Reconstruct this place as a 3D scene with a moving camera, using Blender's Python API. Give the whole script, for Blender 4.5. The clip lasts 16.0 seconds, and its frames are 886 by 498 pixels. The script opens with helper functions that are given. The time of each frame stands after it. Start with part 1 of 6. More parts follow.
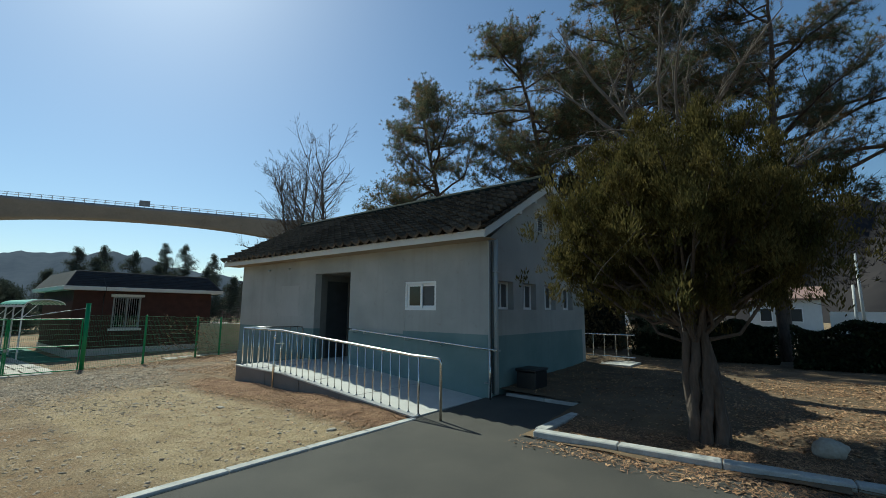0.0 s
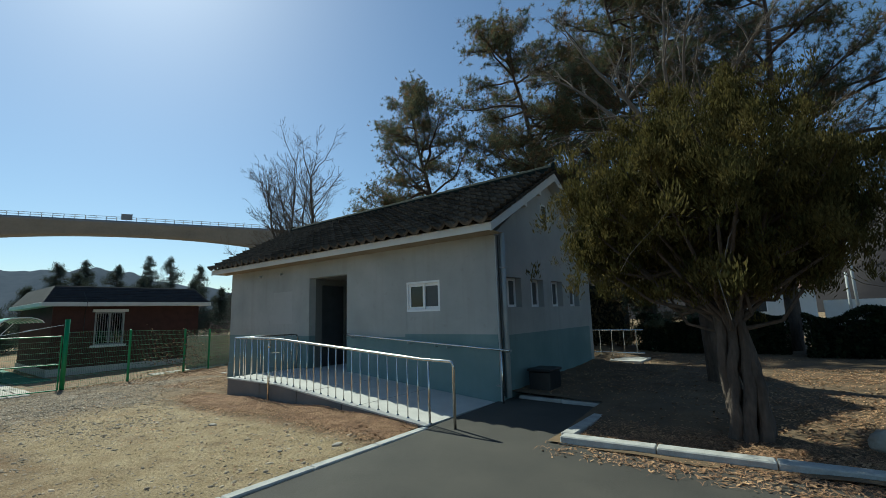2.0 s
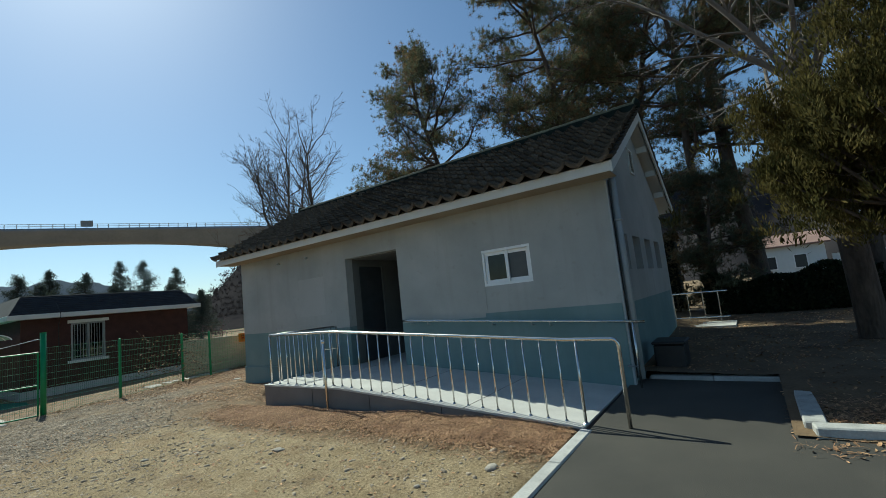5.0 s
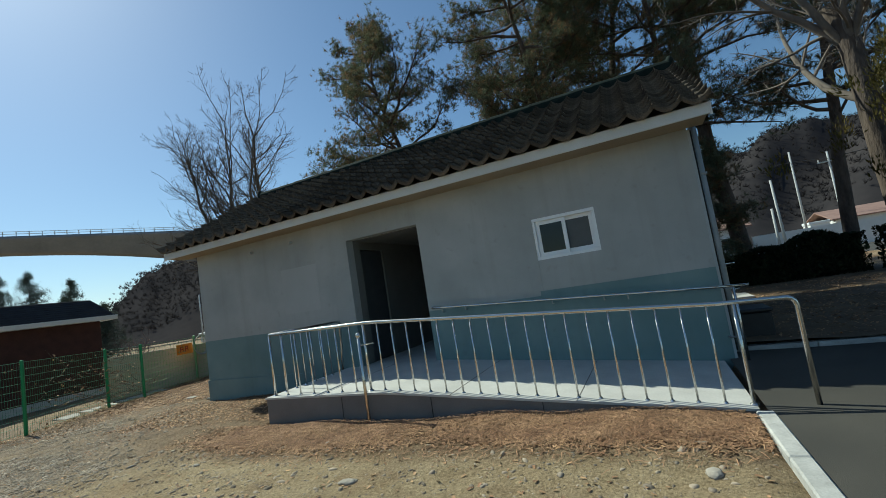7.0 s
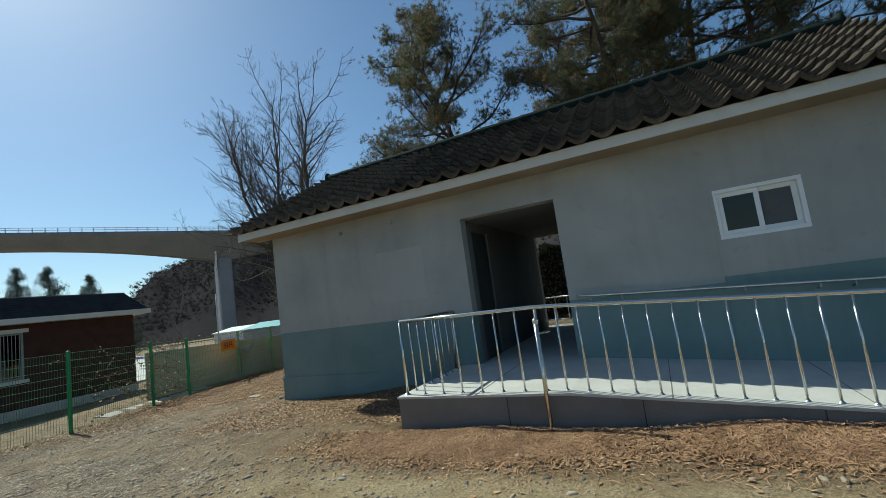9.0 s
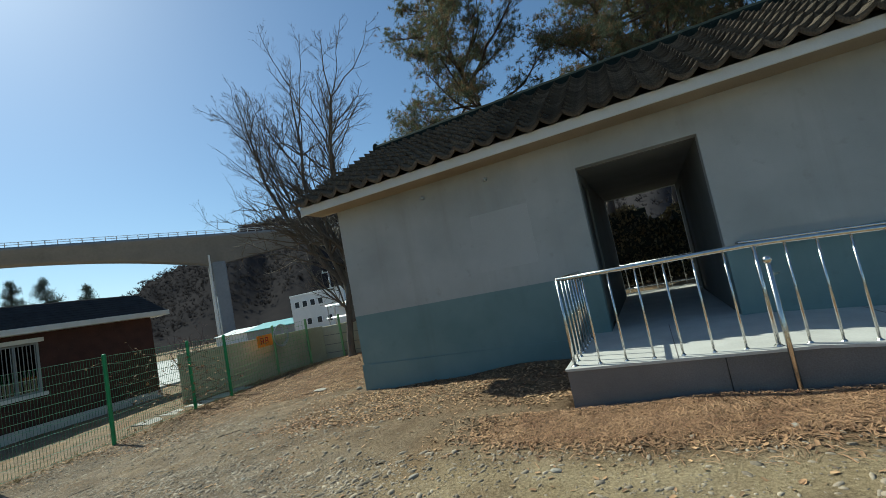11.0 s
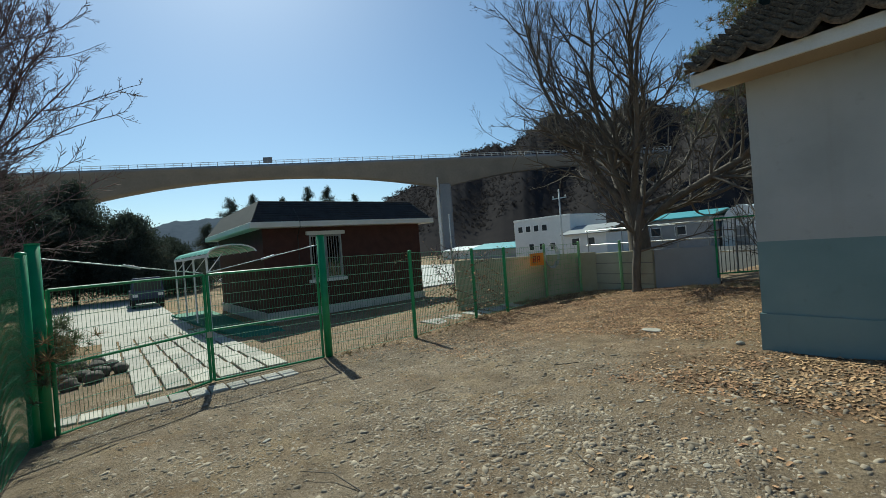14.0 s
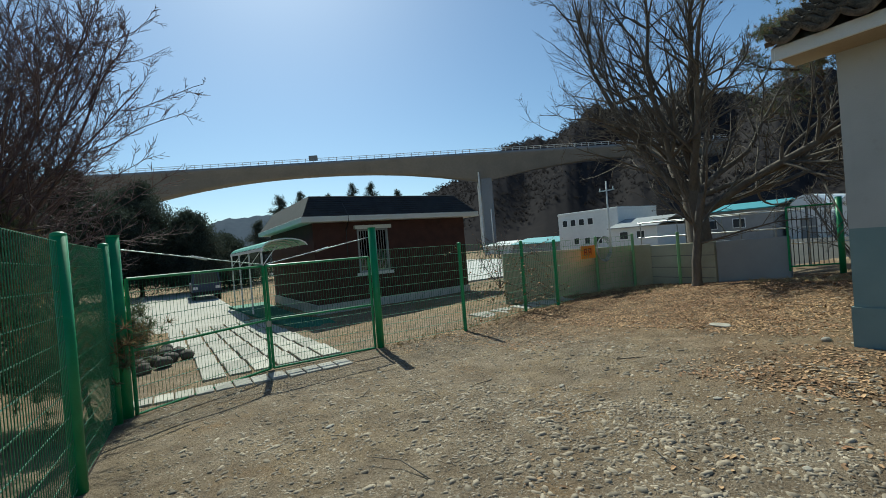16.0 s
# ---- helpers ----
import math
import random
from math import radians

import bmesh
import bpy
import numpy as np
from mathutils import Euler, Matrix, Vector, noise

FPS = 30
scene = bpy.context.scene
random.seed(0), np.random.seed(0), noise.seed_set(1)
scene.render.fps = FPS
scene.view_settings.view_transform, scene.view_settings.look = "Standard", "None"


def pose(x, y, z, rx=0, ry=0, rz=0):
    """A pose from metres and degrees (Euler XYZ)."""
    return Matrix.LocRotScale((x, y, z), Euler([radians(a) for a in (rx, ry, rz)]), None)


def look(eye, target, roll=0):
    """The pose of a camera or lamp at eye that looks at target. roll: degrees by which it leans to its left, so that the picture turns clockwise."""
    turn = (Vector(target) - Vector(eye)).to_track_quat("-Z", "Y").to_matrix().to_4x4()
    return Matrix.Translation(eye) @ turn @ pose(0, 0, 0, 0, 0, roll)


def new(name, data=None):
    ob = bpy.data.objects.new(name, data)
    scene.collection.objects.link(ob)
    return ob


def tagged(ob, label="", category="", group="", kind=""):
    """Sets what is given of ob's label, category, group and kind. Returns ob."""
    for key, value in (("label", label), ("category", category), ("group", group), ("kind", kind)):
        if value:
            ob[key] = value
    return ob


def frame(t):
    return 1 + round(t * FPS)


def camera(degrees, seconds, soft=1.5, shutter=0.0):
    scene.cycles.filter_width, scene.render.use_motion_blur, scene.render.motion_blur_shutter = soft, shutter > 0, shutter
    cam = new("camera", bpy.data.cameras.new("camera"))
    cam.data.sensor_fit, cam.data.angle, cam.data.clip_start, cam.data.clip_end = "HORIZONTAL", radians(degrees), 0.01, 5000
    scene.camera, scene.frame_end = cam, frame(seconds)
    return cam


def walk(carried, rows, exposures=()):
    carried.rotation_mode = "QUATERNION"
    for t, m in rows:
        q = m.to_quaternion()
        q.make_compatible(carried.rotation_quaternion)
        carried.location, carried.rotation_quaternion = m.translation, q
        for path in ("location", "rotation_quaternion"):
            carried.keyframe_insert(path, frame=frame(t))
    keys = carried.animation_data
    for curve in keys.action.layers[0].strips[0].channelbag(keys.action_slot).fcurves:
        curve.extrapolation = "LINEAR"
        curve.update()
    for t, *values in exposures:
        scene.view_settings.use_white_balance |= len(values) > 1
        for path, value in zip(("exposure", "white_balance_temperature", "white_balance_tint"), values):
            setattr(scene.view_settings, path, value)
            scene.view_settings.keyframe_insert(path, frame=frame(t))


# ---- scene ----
cam = camera(91.2, 16.0, soft=0.8)
PATH = [
    (0, (5.129, -7.004, 1.68), (3.875, -5.47, 1.956), 0.5),
    (0.5, (5.134, -7.02, 1.671), (3.89, -5.484, 1.977), 1.4),
    (1, (5.093, -6.995, 1.668), (3.854, -5.46, 1.996), 2.3),
    (1.5, (4.911, -6.909, 1.619), (3.678, -5.361, 1.914), -0.7),
    (2, (4.595, -6.777, 1.607), (3.383, -5.214, 1.901), -1.7),
    (2.5, (4.21, -6.774, 1.61), (3.075, -5.15, 1.889), -0.6),
    (3, (3.831, -6.757, 1.591), (2.711, -5.123, 1.866), -0.7),
    (3.5, (3.426, -6.636, 1.593), (2.311, -4.997, 1.856), -2.7),
    (4, (2.988, -6.611, 1.566), (1.859, -4.979, 1.82), -1.6),
    (4.5, (2.548, -6.601, 1.557), (1.415, -4.97, 1.794), -2.3),
    (5, (2.055, -6.535, 1.542), (0.925, -4.9, 1.766), -6.1),
    (7.5, (-0.769, -6.392, 1.446), (-1.568, -4.567, 1.62), -8.3),
    (8, (-1.321, -6.384, 1.479), (-2.109, -4.554, 1.645), -7.4),
    (8.5, (-1.883, -6.347, 1.42), (-2.645, -4.507, 1.605), -7.6),
    (9, (-2.436, -6.297, 1.419), (-3.295, -4.504, 1.639), -7.7),
    (9.5, (-2.965, -6.333, 1.431), (-3.827, -4.538, 1.624), -6.5),
    (10, (-3.511, -6.269, 1.397), (-4.378, -4.476, 1.577), -12.3),
    (12.5, (-5.883, -6.151, 1.313), (-6.658, -4.316, 1.488), -8.6),
    (13, (-6.499, -6.074, 1.34), (-7.657, -4.455, 1.53), -9.0),
    (13.5, (-7.065, -6.065, 1.357), (-8.488, -4.663, 1.441), -6.6),
    (14, (-7.414, -6.035, 1.361), (-8.997, -4.814, 1.353), -4.4),
    (14.5, (-7.531, -6.054, 1.347), (-9.152, -4.883, 1.349), -4.6),
    (15, (-7.516, -6.118, 1.318), (-9.211, -5.057, 1.325), -6.2),
    (15.5, (-7.557, -6.119, 1.304), (-9.25, -5.054, 1.306), -5.1),
    (16, (-7.59, -6.158, 1.308), (-9.281, -5.091, 1.293), -4.6),
]
walk(cam, [(t, look(eye, target, roll)) for t, eye, target, roll in PATH], [(0, 0.09, 5350, -6), (5, 0.12, 5350, -6), (9, 0.12, 5350, -6), (12.5, 0.26, 5350, -6), (13, 0.09, 5350, -6), (14.5, 0.12, 5350, -6), (16, 0.14, 5350, -6)])

# ---- world, sun, exposure ----
SUN_DIR = Vector((-0.974 * math.cos(radians(45)), 0.225 * math.cos(radians(45)), math.sin(radians(45)))).normalized()
world = bpy.data.worlds.new("sky")
scene.world = world
world.use_nodes = True
wn = world.node_tree.nodes
sky = wn.new("ShaderNodeTexSky")
sky.sky_type, sky.sun_disc = "NISHITA", False
sky.sun_elevation, sky.sun_rotation = radians(45), radians(283)
sky.air_density, sky.dust_density, sky.ozone_density = 1.0, 0.6, 0.7
wn["Background"].inputs["Strength"].default_value = 0.081
world.node_tree.links.new(sky.outputs["Color"], wn["Background"].inputs["Color"])
sun_data = bpy.data.lights.new("sun", "SUN")
sun_data.energy, sun_data.angle, sun_data.color = 5.0, radians(0.5), (1.0, 0.885, 0.69)
sun_lamp = new("sun", sun_data)
sun_lamp.matrix_world = look(SUN_DIR * 60, (0, 0, 0))


# ---- materials ----
def mat(name, a, b, scale=6.0, rough=0.8, metal=0.0, bump=0.15, fine=60.0, vary=0.0, fine_mix=0.35, spec=0.5, island=False, bump_dist=0.02, stretch=(1, 1, 1), thin_leaf=0.0):
    """Two colours mixed by broad and fine noise, with relief and optional variation from piece to piece."""
    m = bpy.data.materials.new(name)
    m.use_nodes = True
    t = m.node_tree
    n, l = t.nodes, t.links
    bs = n["Principled BSDF"]
    co = n.new("ShaderNodeTexCoord")
    mp = n.new("ShaderNodeMapping")
    mp.inputs["Scale"].default_value = stretch
    l.new(co.outputs["Object"], mp.inputs["Vector"])
    n1, n2 = n.new("ShaderNodeTexNoise"), n.new("ShaderNodeTexNoise")
    for q, s, d in ((n1, scale, 5), (n2, fine, 3)):
        q.inputs["Scale"].default_value, q.inputs["Detail"].default_value = s, d
        l.new(mp.outputs["Vector"], q.inputs["Vector"])
    mx = n.new("ShaderNodeMix")
    mx.data_type = "FLOAT"
    mx.inputs["Factor"].default_value = fine_mix
    l.new(n1.outputs["Fac"], mx.inputs["A"])
    l.new(n2.outputs["Fac"], mx.inputs["B"])
    rp = n.new("ShaderNodeMapRange")
    rp.inputs["From Min"].default_value, rp.inputs["From Max"].default_value = 0.32, 0.68
    l.new(mx.outputs["Result"], rp.inputs["Value"])
    cm = n.new("ShaderNodeMix")
    cm.data_type = "RGBA"
    cm.inputs["A"].default_value, cm.inputs["B"].default_value = (*a, 1), (*b, 1)
    l.new(rp.outputs["Result"], cm.inputs["Factor"])
    out = cm.outputs["Result"]
    if vary:
        hs = n.new("ShaderNodeHueSaturation")
        vr = n.new("ShaderNodeMapRange")
        vr.inputs["To Min"].default_value, vr.inputs["To Max"].default_value = 1 - vary, 1 + vary
        if island:
            src = n.new("ShaderNodeNewGeometry").outputs["Random Per Island"]
        else:
            src = n.new("ShaderNodeObjectInfo").outputs["Random"]
        l.new(src, vr.inputs["Value"])
        l.new(vr.outputs["Result"], hs.inputs["Value"])
        l.new(out, hs.inputs["Color"])
        out = hs.outputs["Color"]
    l.new(out, bs.inputs["Base Color"])
    bs.inputs["Roughness"].default_value, bs.inputs["Metallic"].default_value = rough, metal
    bs.inputs["Specular IOR Level"].default_value = spec
    if bump:
        bp = n.new("ShaderNodeBump")
        bp.inputs["Strength"].default_value, bp.inputs["Distance"].default_value = bump, bump_dist
        l.new(mx.outputs["Result"], bp.inputs["Height"])
        l.new(bp.outputs["Normal"], bs.inputs["Normal"])
    if thin_leaf:
        tr, ms = n.new("ShaderNodeBsdfTranslucent"), n.new("ShaderNodeMixShader")
        l.new(out, tr.inputs["Color"])
        ms.inputs[0].default_value = thin_leaf
        l.new(bs.outputs[0], ms.inputs[1])
        l.new(tr.outputs[0], ms.inputs[2])
        l.new(ms.outputs[0], n["Material Output"].inputs["Surface"])
    return m


def glass(name, tint, rough=0.03):
    m = bpy.data.materials.new(name)
    m.use_nodes = True
    bs = m.node_tree.nodes["Principled BSDF"]
    bs.inputs["Base Color"].default_value = (*tint, 1)
    bs.inputs["Roughness"].default_value = rough
    bs.inputs["Transmission Weight"].default_value = 1.0
    return m


def ramp_mix(t, fac, a, b):
    cm = t.nodes.new("ShaderNodeMix")
    cm.data_type = "RGBA"
    t.links.new(fac, cm.inputs["Factor"])
    for key, v in (("A", a), ("B", b)):
        if isinstance(v, tuple):
            cm.inputs[key].default_value = (*v, 1)
        else:
            t.links.new(v, cm.inputs[key])
    return cm.outputs["Result"]


def noise_fac(t, scale, lo, hi, detail=6, rough=0.55, vec=None):
    q = t.nodes.new("ShaderNodeTexNoise")
    q.inputs["Scale"].default_value, q.inputs["Detail"].default_value, q.inputs["Roughness"].default_value = scale, detail, rough
    if vec is None:
        vec = t.nodes.new("ShaderNodeTexCoord").outputs["Object"]
    t.links.new(vec, q.inputs["Vector"])
    r = t.nodes.new("ShaderNodeMapRange")
    r.inputs["From Min"].default_value, r.inputs["From Max"].default_value = lo, hi
    t.links.new(q.outputs["Fac"], r.inputs["Value"])
    return r.outputs["Result"], q.outputs["Fac"]


def math_node(t, op, a, b):
    q = t.nodes.new("ShaderNodeMath")
    q.operation, q.use_clamp = op, op != "ADD"
    for i, v in enumerate((a, b)):
        if isinstance(v, (int, float)):
            q.inputs[i].default_value = v
        else:
            t.links.new(v, q.inputs[i])
    return q.outputs[0]


def zone(t, sep, x, y):
    """A soft-edged rectangle of the plan: each side given as (0 at, 1 from, 1 to, 0 at)."""
    out = None
    for key, (a, b, c, d) in (("X", x), ("Y", y)):
        for lo, hi in ((a, b), (d, c)):
            r = t.nodes.new("ShaderNodeMapRange")
            r.inputs["From Min"].default_value, r.inputs["From Max"].default_value = lo, hi
            t.links.new(sep.outputs[key], r.inputs["Value"])
            out = r.outputs["Result"] if out is None else math_node(t, "MULTIPLY", out, r.outputs["Result"])
    return out


def ground_material():
    """Sandy dirt: a pale worn track, grey-brown gravelly ground and reddish soil where leaves have rotted."""
    m = bpy.data.materials.new("sandy dirt")
    m.use_nodes = True
    t = m.node_tree
    bs = t.nodes["Principled BSDF"]
    co = t.nodes.new("ShaderNodeTexCoord")
    sep = t.nodes.new("ShaderNodeSeparateXYZ")
    t.links.new(co.outputs["Object"], sep.inputs[0])
    big, _ = noise_fac(t, 0.35, 0.4, 0.62)
    mid, mraw = noise_fac(t, 3.0, 0.35, 0.68)
    fine, fraw = noise_fac(t, 38.0, 0.38, 0.62, 8, 0.7)
    grit, graw = noise_fac(t, 110.0, 0.40, 0.62, 4, 0.7)
    tracks, _ = noise_fac(t, 0.9, 0.5, 0.66)
    edge, _ = noise_fac(t, 1.7, 0.3, 0.7, 8, 0.65)
    c1 = ramp_mix(t, mid, (0.326, 0.233, 0.132), (0.475, 0.361, 0.220))
    c2 = ramp_mix(t, mid, (0.229, 0.167, 0.106), (0.334, 0.251, 0.163))
    c = ramp_mix(t, big, c1, c2)
    c = ramp_mix(t, tracks, c, (0.33, 0.21, 0.11))

    def patch(col, x, y, gain):
        k = zone(t, sep, x, y)
        k = math_node(t, "MULTIPLY", math_node(t, "MULTIPLY", k, edge), gain)
        return ramp_mix(t, k, c, col)

    gravelly = ramp_mix(t, mid, (0.238, 0.176, 0.119), (0.378, 0.295, 0.207))
    sandy = ramp_mix(t, mid, (0.414, 0.312, 0.176), (0.528, 0.414, 0.251))
    rotten = ramp_mix(t, mid, (0.185, 0.118, 0.066), (0.34, 0.232, 0.138))
    c = patch(gravelly, (-24, -16, -8.5, -6.0), (-9, -7, -0.4, 1.6), 1.7)
    c = patch(sandy, (-7.5, -5.0, 0.4, 0.6), (-5.6, -5.0, -3.0, -2.5), 2.2)
    c = patch(rotten, (-6.4, -5.2, 0.4, 0.6), (-3.0, -2.4, -1.8, -1.7), 2.6)
    c = patch(rotten, (-10.4, -9.4, -5.4, -5.2), (-2.6, -1.5, 0.1, 0.2), 1.7)
    c = patch(rotten, (-16.6, -15.5, -8.8, -8.4), (-1.4, 1.0, 6.4, 7.0), 2.0)
    mul = t.nodes.new("ShaderNodeMix")
    mul.data_type, mul.blend_type = "RGBA", "MULTIPLY"
    mul.inputs["Factor"].default_value = 0.8
    t.links.new(c, mul.inputs["A"])
    t.links.new(ramp_mix(t, fine, (0.46, 0.44, 0.41), ramp_mix(t, grit, (0.82, 0.81, 0.80), (1.15, 1.15, 1.15))), mul.inputs["B"])
    t.links.new(mul.outputs["Result"], bs.inputs["Base Color"])
    bs.inputs["Roughness"].default_value = 0.95
    bs.inputs["Specular IOR Level"].default_value = 0.2
    b0, b1, b2 = (t.nodes.new("ShaderNodeBump") for _ in range(3))
    for b, k, d, h in ((b2, 0.5, 0.12, mraw), (b1, 0.9, 0.035, fraw), (b0, 0.7, 0.012, graw)):
        b.inputs["Strength"].default_value, b.inputs["Distance"].default_value = k, d
        t.links.new(h, b.inputs["Height"])
    t.links.new(b2.outputs["Normal"], b1.inputs["Normal"])
    t.links.new(b1.outputs["Normal"], b0.inputs["Normal"])
    t.links.new(b0.outputs["Normal"], bs.inputs["Normal"])
    return m


def wall_paint(name, a, b, stain):
    """Old masonry paint: broad cloudy tone, faint runs down from the top, fine roller texture."""
    m = bpy.data.materials.new(name)
    m.use_nodes = True
    t = m.node_tree
    bs = t.nodes["Principled BSDF"]
    co = t.nodes.new("ShaderNodeTexCoord")
    mp = t.nodes.new("ShaderNodeMapping")
    mp.inputs["Scale"].default_value = (3.0, 3.0, 0.22)
    t.links.new(co.outputs["Object"], mp.inputs["Vector"])
    broad, _ = noise_fac(t, 0.9, 0.36, 0.66)
    runs, _ = noise_fac(t, 1.6, 0.52, 0.78, vec=mp.outputs["Vector"])
    spots, _ = noise_fac(t, 7.0, 0.62, 0.74)
    fine, fraw = noise_fac(t, 55.0, 0.4, 0.6)
    c = ramp_mix(t, broad, a, b)
    half = t.nodes.new("ShaderNodeMath")
    half.operation, half.inputs[1].default_value = "MULTIPLY", 0.3
    t.links.new(runs, half.inputs[0])
    c = ramp_mix(t, half.outputs[0], c, stain)
    half2 = t.nodes.new("ShaderNodeMath")
    half2.operation, half2.inputs[1].default_value = "MULTIPLY", 0.3
    t.links.new(spots, half2.inputs[0])
    c = ramp_mix(t, half2.outputs[0], c, stain)
    t.links.new(c, bs.inputs["Base Color"])
    bs.inputs["Roughness"].default_value = 0.8
    bs.inputs["Specular IOR Level"].default_value = 0.3
    bp = t.nodes.new("ShaderNodeBump")
    bp.inputs["Strength"].default_value, bp.inputs["Distance"].default_value = 0.25, 0.006
    t.links.new(fraw, bp.inputs["Height"])
    t.links.new(bp.outputs["Normal"], bs.inputs["Normal"])
    return m


M = {}
M["ground"] = ground_material()
M["soil"] = mat("garden soil", (0.08, 0.055, 0.03), (0.19, 0.125, 0.065), 2.5, 0.95, bump=0.6, fine=40, bump_dist=0.04)
M["asphalt"] = mat("asphalt", (0.035, 0.032, 0.027), (0.074, 0.066, 0.053), 1.2, 0.9, bump=0.6, fine=150, bump_dist=0.012, fine_mix=0.5)
M["kerb"] = mat("kerb concrete", (0.30, 0.29, 0.27), (0.50, 0.485, 0.45), 7, 0.88, bump=0.35, vary=0.1)
M["concrete"] = mat("concrete", (0.44, 0.42, 0.39), (0.58, 0.56, 0.52), 2.5, 0.85, bump=0.2, fine=50)
M["slab side"] = mat("granite facing", (0.135, 0.12, 0.11), (0.225, 0.205, 0.19), 2.2, 0.85, bump=0.25, fine=90, fine_mix=0.5)
M["wall white"] = wall_paint("pale wall paint", (0.34, 0.345, 0.325), (0.43, 0.43, 0.41), (0.26, 0.245, 0.205))
M["wall green"] = wall_paint("pale green wall paint", (0.155, 0.225, 0.225), (0.215, 0.285, 0.28), (0.13, 0.165, 0.16))
M["trim white"] = mat("white trim", (0.60, 0.59, 0.55), (0.70, 0.69, 0.65), 2, 0.6, bump=0.08)
M["tile"] = mat("weathered roof tile", (0.020, 0.017, 0.015), (0.155, 0.12, 0.082), 9, 0.9, bump=0.6, fine=45, vary=0.4, fine_mix=0.55, spec=0.2)
M["ridge"] = mat("ridge tile", (0.008, 0.014, 0.012), (0.024, 0.034, 0.029), 7, 0.95, bump=0.4, vary=0.2, spec=0.15)
M["steel"] = mat("stainless steel", (0.58, 0.565, 0.53), (0.70, 0.685, 0.65), 9, 0.24, metal=1.0, bump=0.03)
M["dark steel"] = mat("dull steel", (0.30, 0.31, 0.31), (0.40, 0.41, 0.41), 9, 0.4, metal=1.0, bump=0.02)
M["upvc"] = mat("white window frame", (0.80, 0.80, 0.79), (0.86, 0.86, 0.85), 4, 0.4, bump=0.0)
M["glass"] = glass("window glass", (0.02, 0.025, 0.027))
M["frosted"] = mat("grey insect screen", (0.075, 0.08, 0.08), (0.10, 0.105, 0.105), 6, 0.6, bump=0.1, fine=300)
# Darker than the outer walls: the corridor's shade is put into this plaster.
M["interior"] = mat("shade-dark interior plaster", (0.119, 0.119, 0.108), (0.164, 0.164, 0.150), 2, 0.85, bump=0.15)
M["soffit"] = mat("tan soffit paint", (0.24, 0.19, 0.125), (0.34, 0.28, 0.19), 1.5, 0.85, bump=0.15)
M["shrub"] = mat("brownish shrub leaf", (0.10, 0.08, 0.035), (0.22, 0.16, 0.08), 0.8, 0.9, bump=0.0, fine=5, vary=0.45, island=True, thin_leaf=0.35)
M["dark door"] = mat("dark door", (0.035, 0.04, 0.042), (0.06, 0.065, 0.068), 4, 0.5, bump=0.05)
M["pipe"] = mat("grey downpipe", (0.33, 0.35, 0.35), (0.42, 0.44, 0.44), 4, 0.5, bump=0.05)
M["bin"] = mat("black plastic", (0.012, 0.012, 0.013), (0.025, 0.025, 0.026), 8, 0.45, bump=0.05)
M["green paint"] = mat("green fence paint", (0.02, 0.20, 0.065), (0.035, 0.27, 0.095), 5, 0.4, bump=0.04)
M["pale green"] = mat("faded green paint", (0.14, 0.30, 0.12), (0.22, 0.38, 0.17), 5, 0.5, bump=0.05)
M["wire"] = mat("green coated wire", (0.02, 0.13, 0.05), (0.035, 0.18, 0.07), 5, 0.35, bump=0.0)
# Whitish highlights of the level wires are put into this base colour.
M["level"] = mat("glossy green wire with painted glint", (0.24, 0.42, 0.28), (0.34, 0.54, 0.38), 5, 0.18, bump=0.0)
M["dark twig"] = mat("dark twig bark", (0.075, 0.06, 0.048), (0.16, 0.13, 0.10), 5, 0.9, bump=0.5, fine=25, bump_dist=0.03, stretch=(1, 1, 0.3))
M["fresh paint"] = mat("repainted wall patch", (0.385, 0.385, 0.365), (0.45, 0.45, 0.43), 1.4, 0.8, bump=0.1)
M["dull white"] = mat("dull white paint", (0.25, 0.26, 0.25), (0.34, 0.35, 0.34), 3, 0.6, bump=0.0)
M["zinc"] = mat("galvanised wire", (0.55, 0.57, 0.56), (0.68, 0.69, 0.68), 12, 0.35, metal=1.0, bump=0.0)
M["brick"] = mat("dark red brick", (0.042, 0.018, 0.014), (0.076, 0.031, 0.023), 3, 0.9, bump=0.2, fine=30)
M["shingle"] = mat("black shingle", (0.012, 0.012, 0.014), (0.03, 0.03, 0.033), 3, 0.85, bump=0.4, fine=20)
M["canopy"] = mat("green canopy sheet", (0.10, 0.33, 0.22), (0.16, 0.42, 0.30), 3, 0.4, bump=0.05)
M["mat green"] = mat("green ground mat", (0.02, 0.13, 0.07), (0.035, 0.19, 0.11), 4, 0.8, bump=0.2)
M["blockwall"] = mat("mossy block wall", (0.30, 0.28, 0.19), (0.50, 0.46, 0.34), 1.2, 0.9, bump=0.3)
M["grey panel"] = mat("grey panel", (0.24, 0.245, 0.25), (0.32, 0.325, 0.33), 1.5, 0.8, bump=0.15)
M["paver"] = mat("stone paving", (0.33, 0.30, 0.255), (0.47, 0.43, 0.37), 3, 0.85, bump=0.3, vary=0.2)
M["bridge"] = mat("bridge concrete", (0.19, 0.20, 0.22), (0.26, 0.27, 0.29), 0.15, 0.85, bump=0.1, fine=1.5)
M["orange"] = mat("orange sign plate", (0.75, 0.24, 0.02), (0.85, 0.32, 0.03), 4, 0.5, bump=0.0)
M["red print"] = mat("dark red print", (0.35, 0.02, 0.01), (0.4, 0.03, 0.02), 4, 0.6, bump=0.0)
M["bark"] = mat("dark bark", (0.045, 0.033, 0.026), (0.135, 0.10, 0.075), 7, 0.95, bump=1.0, fine=30, bump_dist=0.06, stretch=(1, 1, 0.3))
